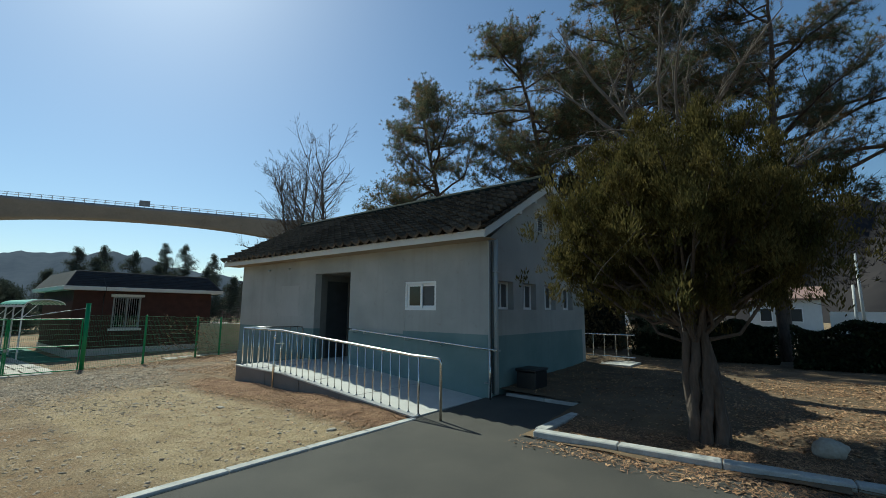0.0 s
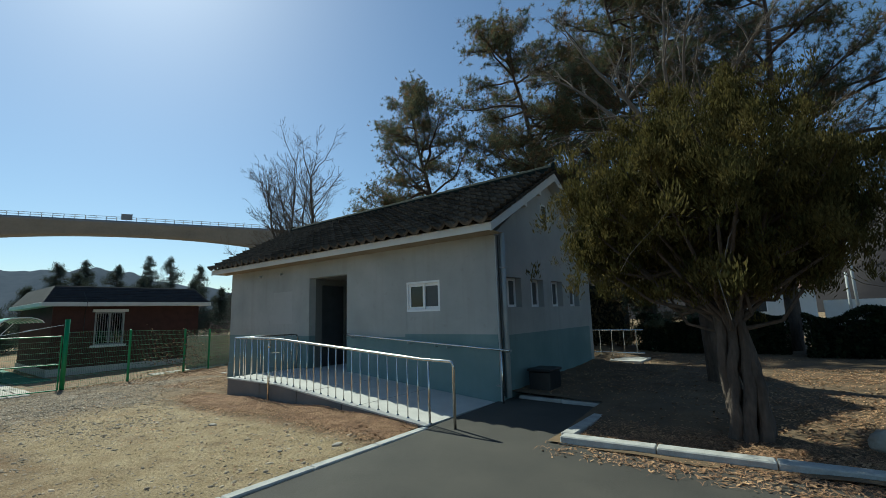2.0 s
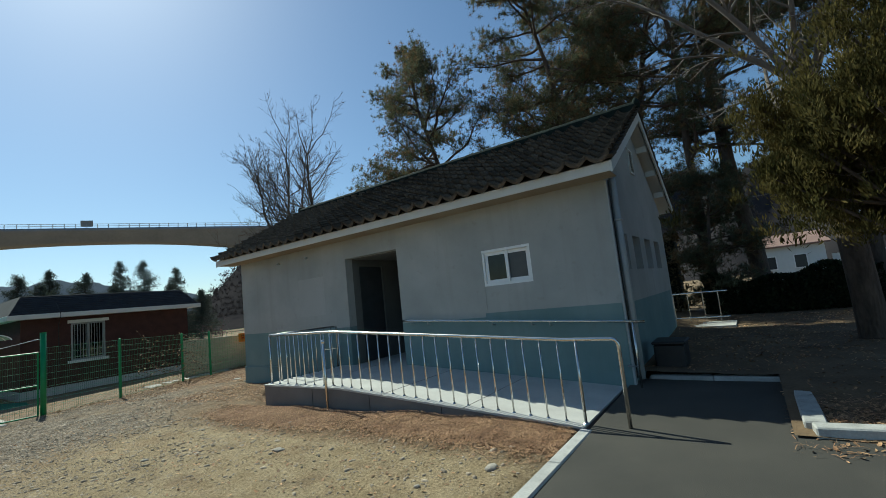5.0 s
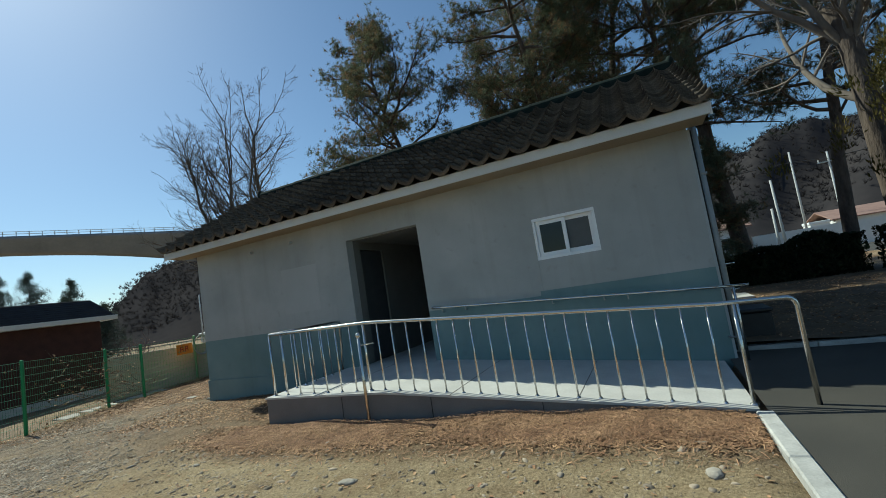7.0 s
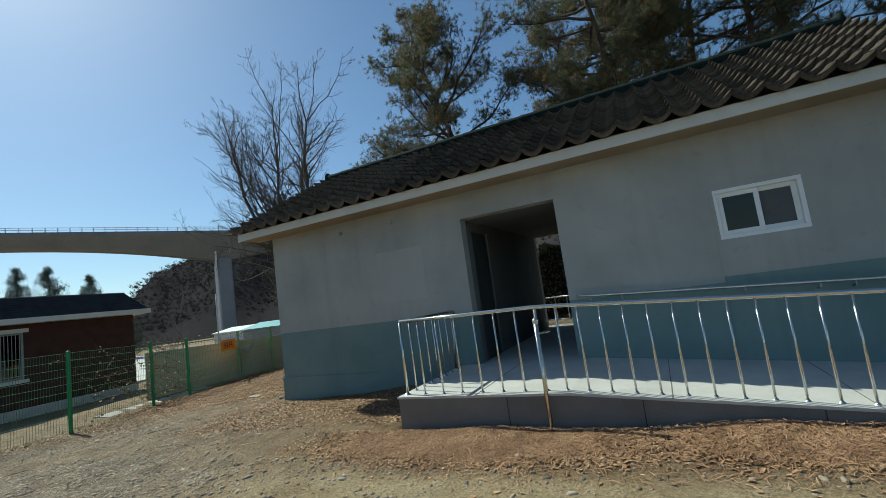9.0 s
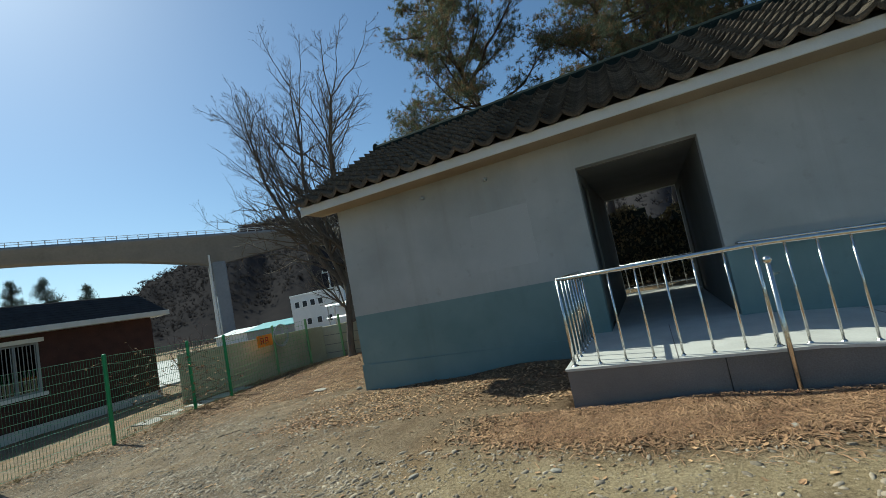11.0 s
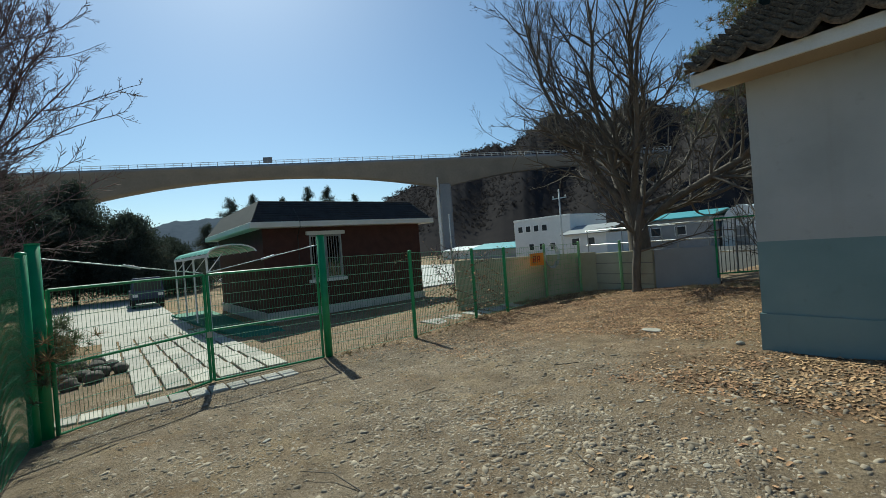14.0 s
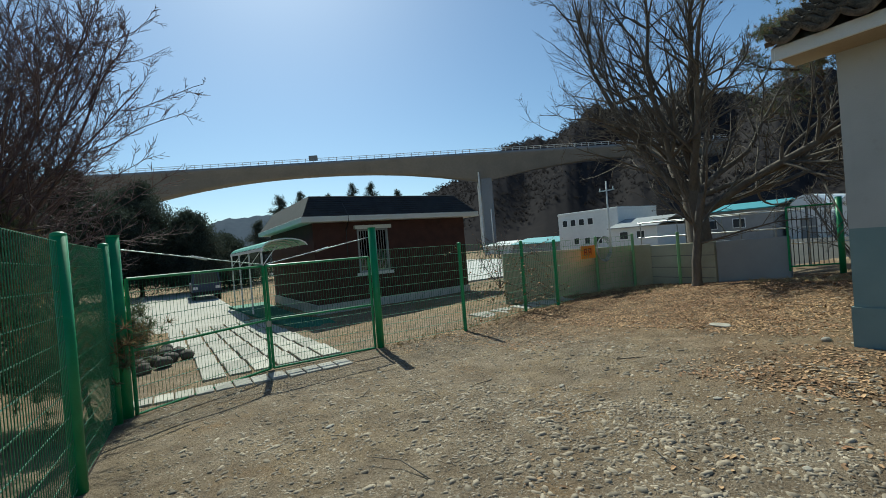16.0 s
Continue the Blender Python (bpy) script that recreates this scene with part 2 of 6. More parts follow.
M["pale bark"] = mat("pale twig bark", (0.12, 0.095, 0.075), (0.21, 0.17, 0.135), 5, 0.9, bump=0.5, fine=25, bump_dist=0.03, stretch=(1, 1, 0.3))
M["red twig"] = mat("reddish twig bark", (0.10, 0.065, 0.066), (0.17, 0.115, 0.11), 5, 0.9, bump=0.4, fine=25)
M["juniper"] = mat("juniper scale leaf", (0.045, 0.048, 0.015), (0.156, 0.119, 0.039), 2.2, 0.95, bump=0.0, spec=0.1, fine=9, vary=0.35, island=True, thin_leaf=0.4)
M["needle"] = mat("pine needle", (0.07, 0.09, 0.05), (0.17, 0.175, 0.105), 0.8, 0.9, bump=0.0, fine=5, vary=0.35, island=True, thin_leaf=0.4)
M["dry needle"] = mat("browning needle", (0.16, 0.105, 0.055), (0.26, 0.18, 0.095), 0.8, 0.9, bump=0.0, fine=5, vary=0.3, island=True, thin_leaf=0.4)
M["cedar"] = mat("dark conifer leaf", (0.034, 0.046, 0.036), (0.08, 0.09, 0.065), 0.5, 0.9, bump=0.0, fine=3, vary=0.3, island=True, thin_leaf=0.3)
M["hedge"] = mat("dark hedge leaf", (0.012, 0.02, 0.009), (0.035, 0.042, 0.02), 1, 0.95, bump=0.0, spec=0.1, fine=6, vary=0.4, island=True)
M["litter"] = mat("dry leaf", (0.21, 0.10, 0.048), (0.50, 0.32, 0.165), 2.0, 0.85, bump=0.0, fine=20, vary=0.55, island=True)
M["straw"] = mat("dry straw", (0.30, 0.22, 0.11), (0.46, 0.36, 0.2), 3, 0.9, bump=0.0, vary=0.3, island=True)
M["pine straw"] = mat("dry pine straw", (0.20, 0.10, 0.05), (0.45, 0.27, 0.145), 3, 0.9, bump=0.0, vary=0.5, island=True)
M["core"] = mat("shade-dark hedge filler", (0.008, 0.012, 0.006), (0.018, 0.022, 0.012), 3, 1.0, bump=0.5, fine=20)
M["dark rock"] = mat("dark rock", (0.07, 0.06, 0.05), (0.15, 0.13, 0.11), 6, 0.95, bump=0.8, fine=30, bump_dist=0.03)
M["stone"] = mat("loose stone", (0.172, 0.133, 0.095), (0.378, 0.310, 0.228), 3.0, 0.95, bump=0.3, fine=40, vary=0.45, island=True)
M["rock"] = mat("pale rock", (0.27, 0.235, 0.19), (0.46, 0.41, 0.34), 6, 0.95, bump=0.8, fine=30, bump_dist=0.03)
M["hill"] = mat("leafless wooded hill", (0.030, 0.028, 0.030), (0.049, 0.043, 0.043), 0.02, 1.0, bump=0.0, fine=0.25, spec=0.0)
# Blue-grey of distance haze is mixed into this hill's base colour.
M["far hill"] = mat("far wooded hill with painted haze", (0.075, 0.09, 0.115), (0.105, 0.12, 0.145), 0.01, 1.0, bump=0.0, fine=0.1, spec=0.0)
M["hill tree"] = mat("bare hill tree", (0.032, 0.030, 0.032), (0.052, 0.045, 0.045), 0.05, 1.0, bump=0.0, fine=0.8, vary=0.2, island=True, spec=0.0, thin_leaf=0.4)
M["far white"] = mat("white building wall", (0.62, 0.63, 0.62), (0.74, 0.74, 0.73), 0.4, 0.8, bump=0.0, fine=4)
M["far dark"] = mat("dark window", (0.03, 0.035, 0.04), (0.05, 0.055, 0.06), 1, 0.2, bump=0.0)
M["teal roof"] = mat("teal sheet roof", (0.07, 0.27, 0.30), (0.1, 0.34, 0.37), 0.5, 0.5, bump=0.0)
M["plastic sheet"] = mat("white plastic sheet", (0.7, 0.72, 0.72), (0.82, 0.83, 0.83), 0.6, 0.5, bump=0.1)
M["earth roof"] = mat("brown tile roof", (0.22, 0.13, 0.10), (0.3, 0.19, 0.15), 2, 0.8, bump=0.1)
M["truck blue"] = mat("blue truck paint", (0.02, 0.035, 0.09), (0.03, 0.05, 0.12), 2, 0.3, bump=0.0)
M["rubber"] = mat("black rubber", (0.012, 0.012, 0.012), (0.02, 0.02, 0.02), 8, 0.8, bump=0.1)
M["pole"] = mat("concrete pole", (0.42, 0.42, 0.41), (0.52, 0.52, 0.5), 3, 0.8, bump=0.05)


# ---- mesh helpers ----
def root_of(ob):
    v = Vector((0, 0, 0))
    while ob:
        v += ob.location
        ob = ob.parent
    return v


def thing(name, at, label, category, group="", kind=""):
    ob = new(name)
    ob.location = at
    ob.empty_display_size = 0.2
    return tagged(ob, label, category, group, kind)


def part(name, bm, material, parent=None, label="", smooth=False):
    """Links a bmesh that was built in world places as one mesh object under its parent."""
    if parent is not None:
        bmesh.ops.translate(bm, verts=bm.verts, vec=-root_of(parent))
    me = bpy.data.meshes.new(name)
    bm.to_mesh(me)
    bm.free()
    me.materials.append(M[material] if isinstance(material, str) else material)
    if smooth:
        me.polygons.foreach_set("use_smooth", [True] * len(me.polygons))
    ob = new(name, me)
    ob.parent = parent
    if label:
        ob["label"] = label
    return ob


def mesh_part(name, verts, faces, material, parent=None, label="", smooth=False):
    """The same from arrays of vertices and faces."""
    v = np.asarray(verts, dtype=np.float64)
    if parent is not None:
        v = v - np.array(root_of(parent))
    me = bpy.data.meshes.new(name)
    f = np.asarray(faces, dtype=np.int64)
    k = f.shape[1]
    me.vertices.add(len(v))
    me.vertices.foreach_set("co", v.ravel())
    me.loops.add(f.size)
    me.loops.foreach_set("vertex_index", f.ravel())
    me.polygons.add(len(f))
    me.polygons.foreach_set("loop_start", np.arange(len(f)) * k)
    me.polygons.foreach_set("loop_total", np.full(len(f), k))
    me.update(calc_edges=True)
    me.validate()
    me.materials.append(M[material])
    if smooth:
        me.polygons.foreach_set("use_smooth", [True] * len(me.polygons))
    ob = new(name, me)
    ob.parent = parent
    if label:
        ob["label"] = label
    return ob


def box(bm, lo, hi, bevel=0.0):
    """Adds a box between two corners, with its edges bevelled."""
    c = [(a + b) / 2 for a, b in zip(lo, hi)]
    s = [abs(b - a) for a, b in zip(lo, hi)]
    r = bmesh.ops.create_cube(bm, size=1.0, matrix=Matrix.LocRotScale(c, None, s))
    if bevel:
        es = list({e for v in r["verts"] for e in v.link_edges})
        bmesh.ops.bevel(bm, geom=es, offset=bevel, segments=1, affect="EDGES")
    return bm


def boxes(*pairs, bevel=0.0):
    bm = bmesh.new()
    for lo, hi in pairs:
        box(bm, lo, hi, bevel)
    return bm


def bar(bm, a, b, w, h=None, up=(0, 0, 1)):
    """Adds a square bar from a to b."""
    a, b = Vector(a), Vector(b)
    h = h or w
    z = (b - a).normalized()
    x = z.cross(Vector(up))
    if x.length < 1e-4:
        x = z.cross(Vector((1, 0, 0)))
    x.normalize()
    y = x.cross(z)
    vs = [bm.verts.new(p + x * sx * w / 2 + y * sy * h / 2) for p in (a, b) for sx, sy in ((-1, -1), (1, -1), (1, 1), (-1, 1))]
    for q in ((3, 2, 1, 0), (4, 5, 6, 7), (0, 1, 5, 4), (1, 2, 6, 5), (2, 3, 7, 6), (3, 0, 4, 7)):
        bm.faces.new([vs[i] for i in q])
    return bm


def tube(bm, pts, r, sides=8, r2=None, cap=True):
    """Adds a round tube along points, tapering from r to r2."""
    pts = [Vector(p) for p in pts]
    r2 = r if r2 is None else r2
    rings = []
    ref = Vector((0.12, 0.31, 0.94))
    for i, p in enumerate(pts):
        d = (pts[min(i + 1, len(pts) - 1)] - pts[max(i - 1, 0)]).normalized()
        x = d.cross(ref)
        if x.length < 0.05:
            x = d.cross(Vector((1, 0, 0)))
        x.normalize()
        y = d.cross(x)
        rr = r + (r2 - r) * i / max(1, len(pts) - 1)
        rings.append([bm.verts.new(p + (x * math.cos(2 * math.pi * k / sides) + y * math.sin(2 * math.pi * k / sides)) * rr) for k in range(sides)])
    for A, B in zip(rings, rings[1:]):
        for k in range(sides):
            bm.faces.new((A[k], A[(k + 1) % sides], B[(k + 1) % sides], B[k]))
    if cap:
        bm.faces.new(list(reversed(rings[0])))
        bm.faces.new(rings[-1])
    return bm


def prism(bm, outline, lo, hi, axis):
    """Adds a solid from a flat outline, drawn out along an axis from lo to hi."""
    def put(u, v, w):
        return {"x": (w, u, v), "y": (u, w, v), "z": (u, v, w)}[axis]
    A = [bm.verts.new(put(u, v, lo)) for u, v in outline]
    B = [bm.verts.new(put(u, v, hi)) for u, v in outline]
    bm.faces.new(A)
    bm.faces.new(list(reversed(B)))
    for i in range(len(A)):
        j = (i + 1) % len(A)
        bm.faces.new((A[j], A[i], B[i], B[j]))
    bmesh.ops.recalc_face_normals(bm, faces=bm.faces)
    return bm


# ---- ground ----
PX = [-60, -40, -30, -23, -15.8, -14, -12, -10.5, -9, -6.5, -4, -2, 0, 6, 20, 60]
PZ = [-1.0, -0.95, -0.9, -0.86, -0.68, -0.58, -0.42, -0.32, -0.22, -0.15, -0.09, -0.03, 0.0, 0.05, 0.05, 0.0]


def ground_z(x, y):
    """Height of the ground: it falls gently from the road to the fence and rises a little towards the building."""
    x, y = np.asarray(x, float), np.asarray(y, float)
    z = np.interp(x, PX, PZ)
    z = z + np.interp(y, [-5, -2.6, 0, 5, 9, 30], [-0.02, 0.0, 0.1, 0.32, 0.36, 0.2]) * np.interp(x, [-60, -24, -17, 0, 0.4, 1.5], [0.2, 0.2, 1, 1, 0.9, 0.6])
    far = np.clip((np.hypot(x, y) - 60) / 200, 0, 1)
    z = z * (1 - far) - 2.0 * far
    return z


def lumps(x, y, k):
    return np.sin(x * 1.7 * k + 1.3 * np.sin(y * 1.1 * k)) * np.cos(y * 1.9 * k + np.sin(x * 0.8 * k + 2)) 


def grid_mesh(name, xs, ys, zf, material, label="", keep=None, kind="structure"):
    X, Y = np.meshgrid(xs, ys)
    Z = zf(X, Y)
    v = np.stack([X, Y, Z], -1).reshape(-1, 3)
    nx = len(xs)
    i = (np.arange(len(ys) - 1)[:, None] * nx + np.arange(nx - 1)[None, :]).ravel()
    f = np.stack([i, i + 1, i + nx + 1, i + nx], 1)
    if keep is not None:
        c = v[f].mean(1)
        f = f[keep(c[:, 0], c[:, 1])]
    ob = mesh_part(name, v, f, material, smooth=True)
    return tagged(ob, label, name.replace("_", " "), kind=kind)


def spread(lo, hi, step, far):
    a = np.arange(lo, hi + step / 2, step)
    out = [hi]
    d = step
    while out[-1] < far:
        d *= 1.35
        out.append(out[-1] + d)
    low = [lo]
    d = step
    while low[-1] > -far:
        d *= 1.35
        low.append(low[-1] - d)
    return np.array(low[:0:-1] + list(a) + out[1:])


def in_road(x, y):
    """The asphalt: the road in front and the small apron beside the ramp."""
    return ((x > 0.45) & (y < -1.62 + np.maximum(0, (x - 2.4)) * 0.11)) | ((x > 0.42) & (x < 2.4) & (y < 0.4))


def in_garden(x, y):
    paved = ((x > 0.45) & (y < -1.78 + np.maximum(0, (x - 2.4)) * 0.11)) | ((x < 2.24) & (y < 0.32))
    return (x > 0.45) & ~paved & (y < 9)


def ground_full(x, y):
    near = (np.abs(x + 8) < 26) & (np.abs(y) < 16)
    z = ground_z(x, y) + np.where(near, 0.012 * lumps(x, y, 1.0) + 0.008 * lumps(x, y, 3.1), 0)
    heap = np.interp(x, [-8.6, -6.4, -0.6, 0.3], [0, 1, 1, 0]) * np.interp(y, [-2.9, -2.0, 0.0, 0.5], [0, 1, 1, 0])
    z = z + 0.085 * heap * (0.85 + 0.3 * lumps(x, y, 1.6))
    z = np.where((x > -9.1) & (x < 0.4) & (y > -0.0) & (y < 4.7) | (x > -5.3) & (x < 0.4) & (y > -1.8) & (y < 0.1), -0.35, z)
    z = np.where(in_road(x, y) | in_garden(x, y), ground_z(x, y) - 0.12, z)
    return z


grid_mesh("ground", spread(-28, 12, 0.16, 2600), spread(-13, 14, 0.16, 2600), ground_full, "ground", "sandy dirt yard with gravel that falls gently towards a fence")
rx = np.unique(np.concatenate([np.arange(0.46, 2.42, 0.14), np.linspace(2.42, 30, 40)]))
ry = np.unique(np.concatenate([np.linspace(-40, -8, 20), np.arange(-8, 0.42, 0.14)]))
grid_mesh("road", rx, ry, lambda x, y: ground_z(x, y) * 0.5 + 0.018, "asphalt", "worn grey asphalt road beside a pale kerb", keep=in_road)
def soil_z(x, y):
    return ground_z(x, y) * 0.8 + 0.025 + np.clip(y + 1.1, 0, 1.2) * 0.06 + 0.014 * lumps(x, y, 1.3) + 0.01 * lumps(x, y, 4)


gx = np.arange(0.4, 16.1, 0.16)
gy = np.arange(-1.7, 9.1, 0.16)
grid_mesh("garden_soil", gx, gy, soil_z, "soil", "bare dark garden soil strewn with dry leaves", keep=in_garden)


def kerb_run(a, b, width, z0, z1, name_parent, length=1.0):
    a, b = Vector((*a, 0)), Vector((*b, 0))
    n = max(1, round((b - a).length / length))
    for i in range(n):
        p, q = a.lerp(b, (i + 0.004) / n), a.lerp(b, (i + 0.996) / n)
        bm = bmesh.new()
        s = bmesh.ops.create_cube(bm, size=1.0, matrix=Matrix.LocRotScale(((p + q) / 2 + Vector((0, 0, (z0 + z1) / 2))), (q - p).to_track_quat("X", "Z"), ((q - p).length, width, z1 - z0)))
        bmesh.ops.bevel(bm, geom=list(bm.edges), offset=0.012, segments=1, affect="EDGES")
        part("kerb_stone", bm, "kerb", name_parent)


kerb = thing("kerb", (2.4, -1.6, 0), "pale concrete kerb stones beside dark asphalt", "kerb", kind="structure")
kerb_run((0.43, -1.92), (0.47, -8.5), 0.13, -0.2, 0.04, kerb)
kerb_run((0.47, -8.5), (0.5, -16), 0.13, -0.2, 0.04, kerb, 2)
kerb_run((2.30, -1.60), (8.5, -0.94), 0.17, -0.15, 0.13, kerb)
kerb_run((2.33, -1.5), (2.33, 0.5), 0.17, -0.15, 0.125, kerb)
kerb_run((2.24, 0.46), (0.66, 0.46), 0.15, -0.15, 0.12, kerb)

# ---- the small restroom building ----
BX0, BX1, BY1, EZ = -9.2, 0.52, 4.8, 3.03
DX0, DX1, DZ1, FZ = -5.09, -3.6, 2.61, 0.33
DADO = 1.14
building = thing("restroom_building", (-4.3, 2.4, 0), "white and pale green rendered building with a dark tiled gable roof", "building")


def wall_pieces(name, spans, material, parent, label=""):
    """One part a wall: the blocks around its openings are welded into it."""
    bm = boxes(*spans)
    bmesh.ops.remove_doubles(bm, verts=bm.verts, dist=0.0005)
    return part(name, bm, material, parent, label)


def cells(us, vs, holes):
    """The cells of a wall cut along its openings, leaving the openings out."""
    us = sorted(set(us) | {u for h in holes for u in h[:2] if min(us) < u < max(us)})
    vs = sorted(set(vs) | {v for h in holes for v in h[2:] if min(vs) < v < max(vs)})
    return [(u0, u1, v0, v1) for u0, u1 in zip(us, us[1:]) for v0, v1 in zip(vs, vs[1:]) if not any(h[0] <= u0 and u1 <= h[1] and h[2] <= v0 and v1 <= h[3] for h in holes)]


def front(z0, z1, x0=BX0, x1=BX1):
    holes = [(DX0, DX1, -1, DZ1), (-1.675, -0.775, 1.66, 2.275)]
    return [((a, 0, c), (b, 0.2, d)) for a, b, c, d in cells([x0, x1], [z0, z1], holes)]


wall_pieces("wall", front(DADO, EZ), "wall white", building, "pale painted upper wall")
wall_pieces("wall", front(-0.4, DADO, BX0, DX0), "wall green", building, "pale green painted lower wall")
wall_pieces("wall", front(-0.4, DADO, DX1, BX1), "wall green", building, "pale green painted lower wall")
wall_pieces("plinth", [((BX0 - 0.02, -0.02, -0.4), (-5.4, -0.001, 0.30)), ((BX0 - 0.02, 0.0, -0.4), (BX0 - 0.001, BY1, 0.30))], "wall green", building)
# a render strip beside the vertical joint
wall_pieces("wall_patch", [((-1.715, -0.008, 1.212), (-1.67, -0.001, 2.3))], "wall white", building)
wall_pieces("wall_patch", [((-1.715, -0.008, 0.3), (BX1 - 0.002, -0.001, 1.21))], "wall green", building)
wall_pieces("wall", [((a, BY1 - 0.2, c), (b, BY1, d)) for a, b, c, d in cells([BX0, BX1], [-0.4, EZ], [(DX0, DX1, -1, 2.6)])], "wall white", building)
# gable ends: lower band, upper band with window recesses, and the triangle
GW = [(0.37, 0.97), (1.38, 1.98), (2.40, 3.00), (3.42, 4.02)]
for x0, x1, cut in ((BX1 - 0.2, BX1, True), (BX0, BX0 + 0.2, False)):
    wall_pieces("wall", [((x0, 0.2, -0.4), (x1, BY1 - 0.2, DADO + 0.04))], "wall green", building, "pale green painted lower wall")
    holes = [(p, q, 1.69, 2.26) for p, q in GW] if cut else []
    sp = [((x0, p, c), (x1, q, d)) for p, q, c, d in cells([0.2, BY1 - 0.2], [DADO + 0.04, EZ], holes)]
    wall_pieces("wall", sp, "wall white", building, "white painted upper wall")
    bm = bmesh.new()
    prism(bm, [(0, EZ), (BY1, EZ), (2.4, 4.55)], x0, x1, "x")
    part("gable", bm, "wall white", building)
# corner pilaster lines and downpipe
bm = tube(bmesh.new(), [(0.60, 0.16, 3.05), (0.60, 0.16, 0.12)], 0.05, 10)
part("downpipe", bm, "pipe", building, "grey round downpipe", True)
for z in (2.4, 0.9):
    part("pipe_bracket", boxes(((0.52, 0.10, z), (0.66, 0.22, z + 0.03))), "pipe", building)
wall_pieces("wall_patch", [((-6.75, -0.004, 1.45), (-5.85, -0.001, 2.32))], "fresh paint", building)
wall_pieces("corner_strip", [((BX1 + 0.001, 0.002, -0.2), (BX1 + 0.03, 0.09, 3.0))], "pipe", building)
part("cable", tube(bmesh.new(), [(BX1 + 0.045, 0.06, 3.0), (BX1 + 0.04, 0.055, 1.6), (BX1 + 0.045, 0.065, 0.15)], 0.011, 6), "bin", building, "thin black cable")
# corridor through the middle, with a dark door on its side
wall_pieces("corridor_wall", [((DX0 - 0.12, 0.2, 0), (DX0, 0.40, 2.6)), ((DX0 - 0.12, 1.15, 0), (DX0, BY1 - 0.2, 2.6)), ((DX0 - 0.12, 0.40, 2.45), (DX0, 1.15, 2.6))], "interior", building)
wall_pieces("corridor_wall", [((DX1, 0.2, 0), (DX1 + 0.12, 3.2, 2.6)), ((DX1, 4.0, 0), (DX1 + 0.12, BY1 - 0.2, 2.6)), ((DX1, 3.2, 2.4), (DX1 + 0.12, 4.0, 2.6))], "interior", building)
part("side_door", boxes(((DX0 - 0.07, 0.41, FZ), (DX0 - 0.03, 1.14, 2.44)), bevel=0.004), "dark door", building, "dark flush door")
part("side_door", boxes(((DX1 + 0.03, 3.21, FZ), (DX1 + 0.07, 3.99, 2.39)), bevel=0.004), "dark door", building, "dark flush door")
wall_pieces("corridor_floor", [((DX0, 0, 0), (DX1, BY1, FZ - 0.002))], "concrete", building)
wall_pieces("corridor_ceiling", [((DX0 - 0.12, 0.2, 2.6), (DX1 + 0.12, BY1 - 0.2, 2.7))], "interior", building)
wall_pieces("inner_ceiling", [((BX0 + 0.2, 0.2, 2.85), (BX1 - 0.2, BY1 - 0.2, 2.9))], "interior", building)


def sliding_window(x0, x1, z0, z1, y):
    """A white two-pane sliding window set in the front wall."""
    w = part("window", boxes(((x0, y - 0.03, z0), (x1, y + 0.08, z0 + 0.05)), ((x0, y - 0.03, z1 - 0.05), (x1, y + 0.08, z1)), ((x0, y - 0.03, z0 + 0.05), (x0 + 0.05, y + 0.08, z1 - 0.05)), ((x1 - 0.05, y - 0.03, z0 + 0.05), (x1, y + 0.08, z1 - 0.05)), bevel=0.004), "upvc", building, "white framed sliding window")
    xm = (x0 + x1) / 2
    for a, b, yy, g in ((x0 + 0.05, xm + 0.03, y + 0.015, "glass"), (xm - 0.03, x1 - 0.05, y + 0.045, "frosted")):
        part("sash", boxes(((a, yy - 0.012, z0 + 0.05), (b, yy + 0.012, z0 + 0.105)), ((a, yy - 0.012, z1 - 0.105), (b, yy + 0.012, z1 - 0.05)), ((a, yy - 0.012, z0 + 0.105), (a + 0.055, yy + 0.012, z1 - 0.105)), ((b - 0.055, yy - 0.012, z0 + 0.105), (b, yy + 0.012, z1 - 0.105)), bevel=0.003), "upvc", w)
        p = part("pane", boxes(((a + 0.055, yy - 0.003, z0 + 0.105), (b - 0.055, yy + 0.003, z1 - 0.105))), g, w)
        p.visible_shadow = False


sliding_window(-1.68, -0.77, 1.655, 2.28, 0.03)
for a, b in GW:
    x = BX1 - 0.13
    w = part("window", boxes(((x - 0.05, a, 1.69), (x, b, 1.74)), ((x - 0.05, a, 2.21), (x, b, 2.26)), ((x - 0.05, a, 1.74), (x, a + 0.05, 2.21)), ((x - 0.05, b - 0.05, 1.74), (x, b, 2.21)), ((x - 0.05, (a + b) / 2 - 0.025, 1.74), (x, (a + b) / 2 + 0.025, 2.21)), bevel=0.003), "upvc", building, "small white framed window in a recess")
    p = part("pane", boxes(((x - 0.03, a + 0.05, 1.74), (x - 0.024, b - 0.05, 2.21))), "frosted", w)
    p.visible_shadow = False
vent = part("gable_vent", boxes(((BX1, 2.04, 3.48), (BX1 + 0.03, 2.07, 3.96)), ((BX1, 2.34, 3.48), (BX1 + 0.03, 2.37, 3.96)), ((BX1, 2.07, 3.48), (BX1 + 0.03, 2.34, 3.51)), ((BX1, 2.07, 3.93), (BX1 + 0.03, 2.34, 3.96))), "trim white", building, "louvred gable vent")
part("vent_back", boxes(((BX1, 2.07, 3.51), (BX1 + 0.004, 2.34, 3.93))), "dark door", vent)
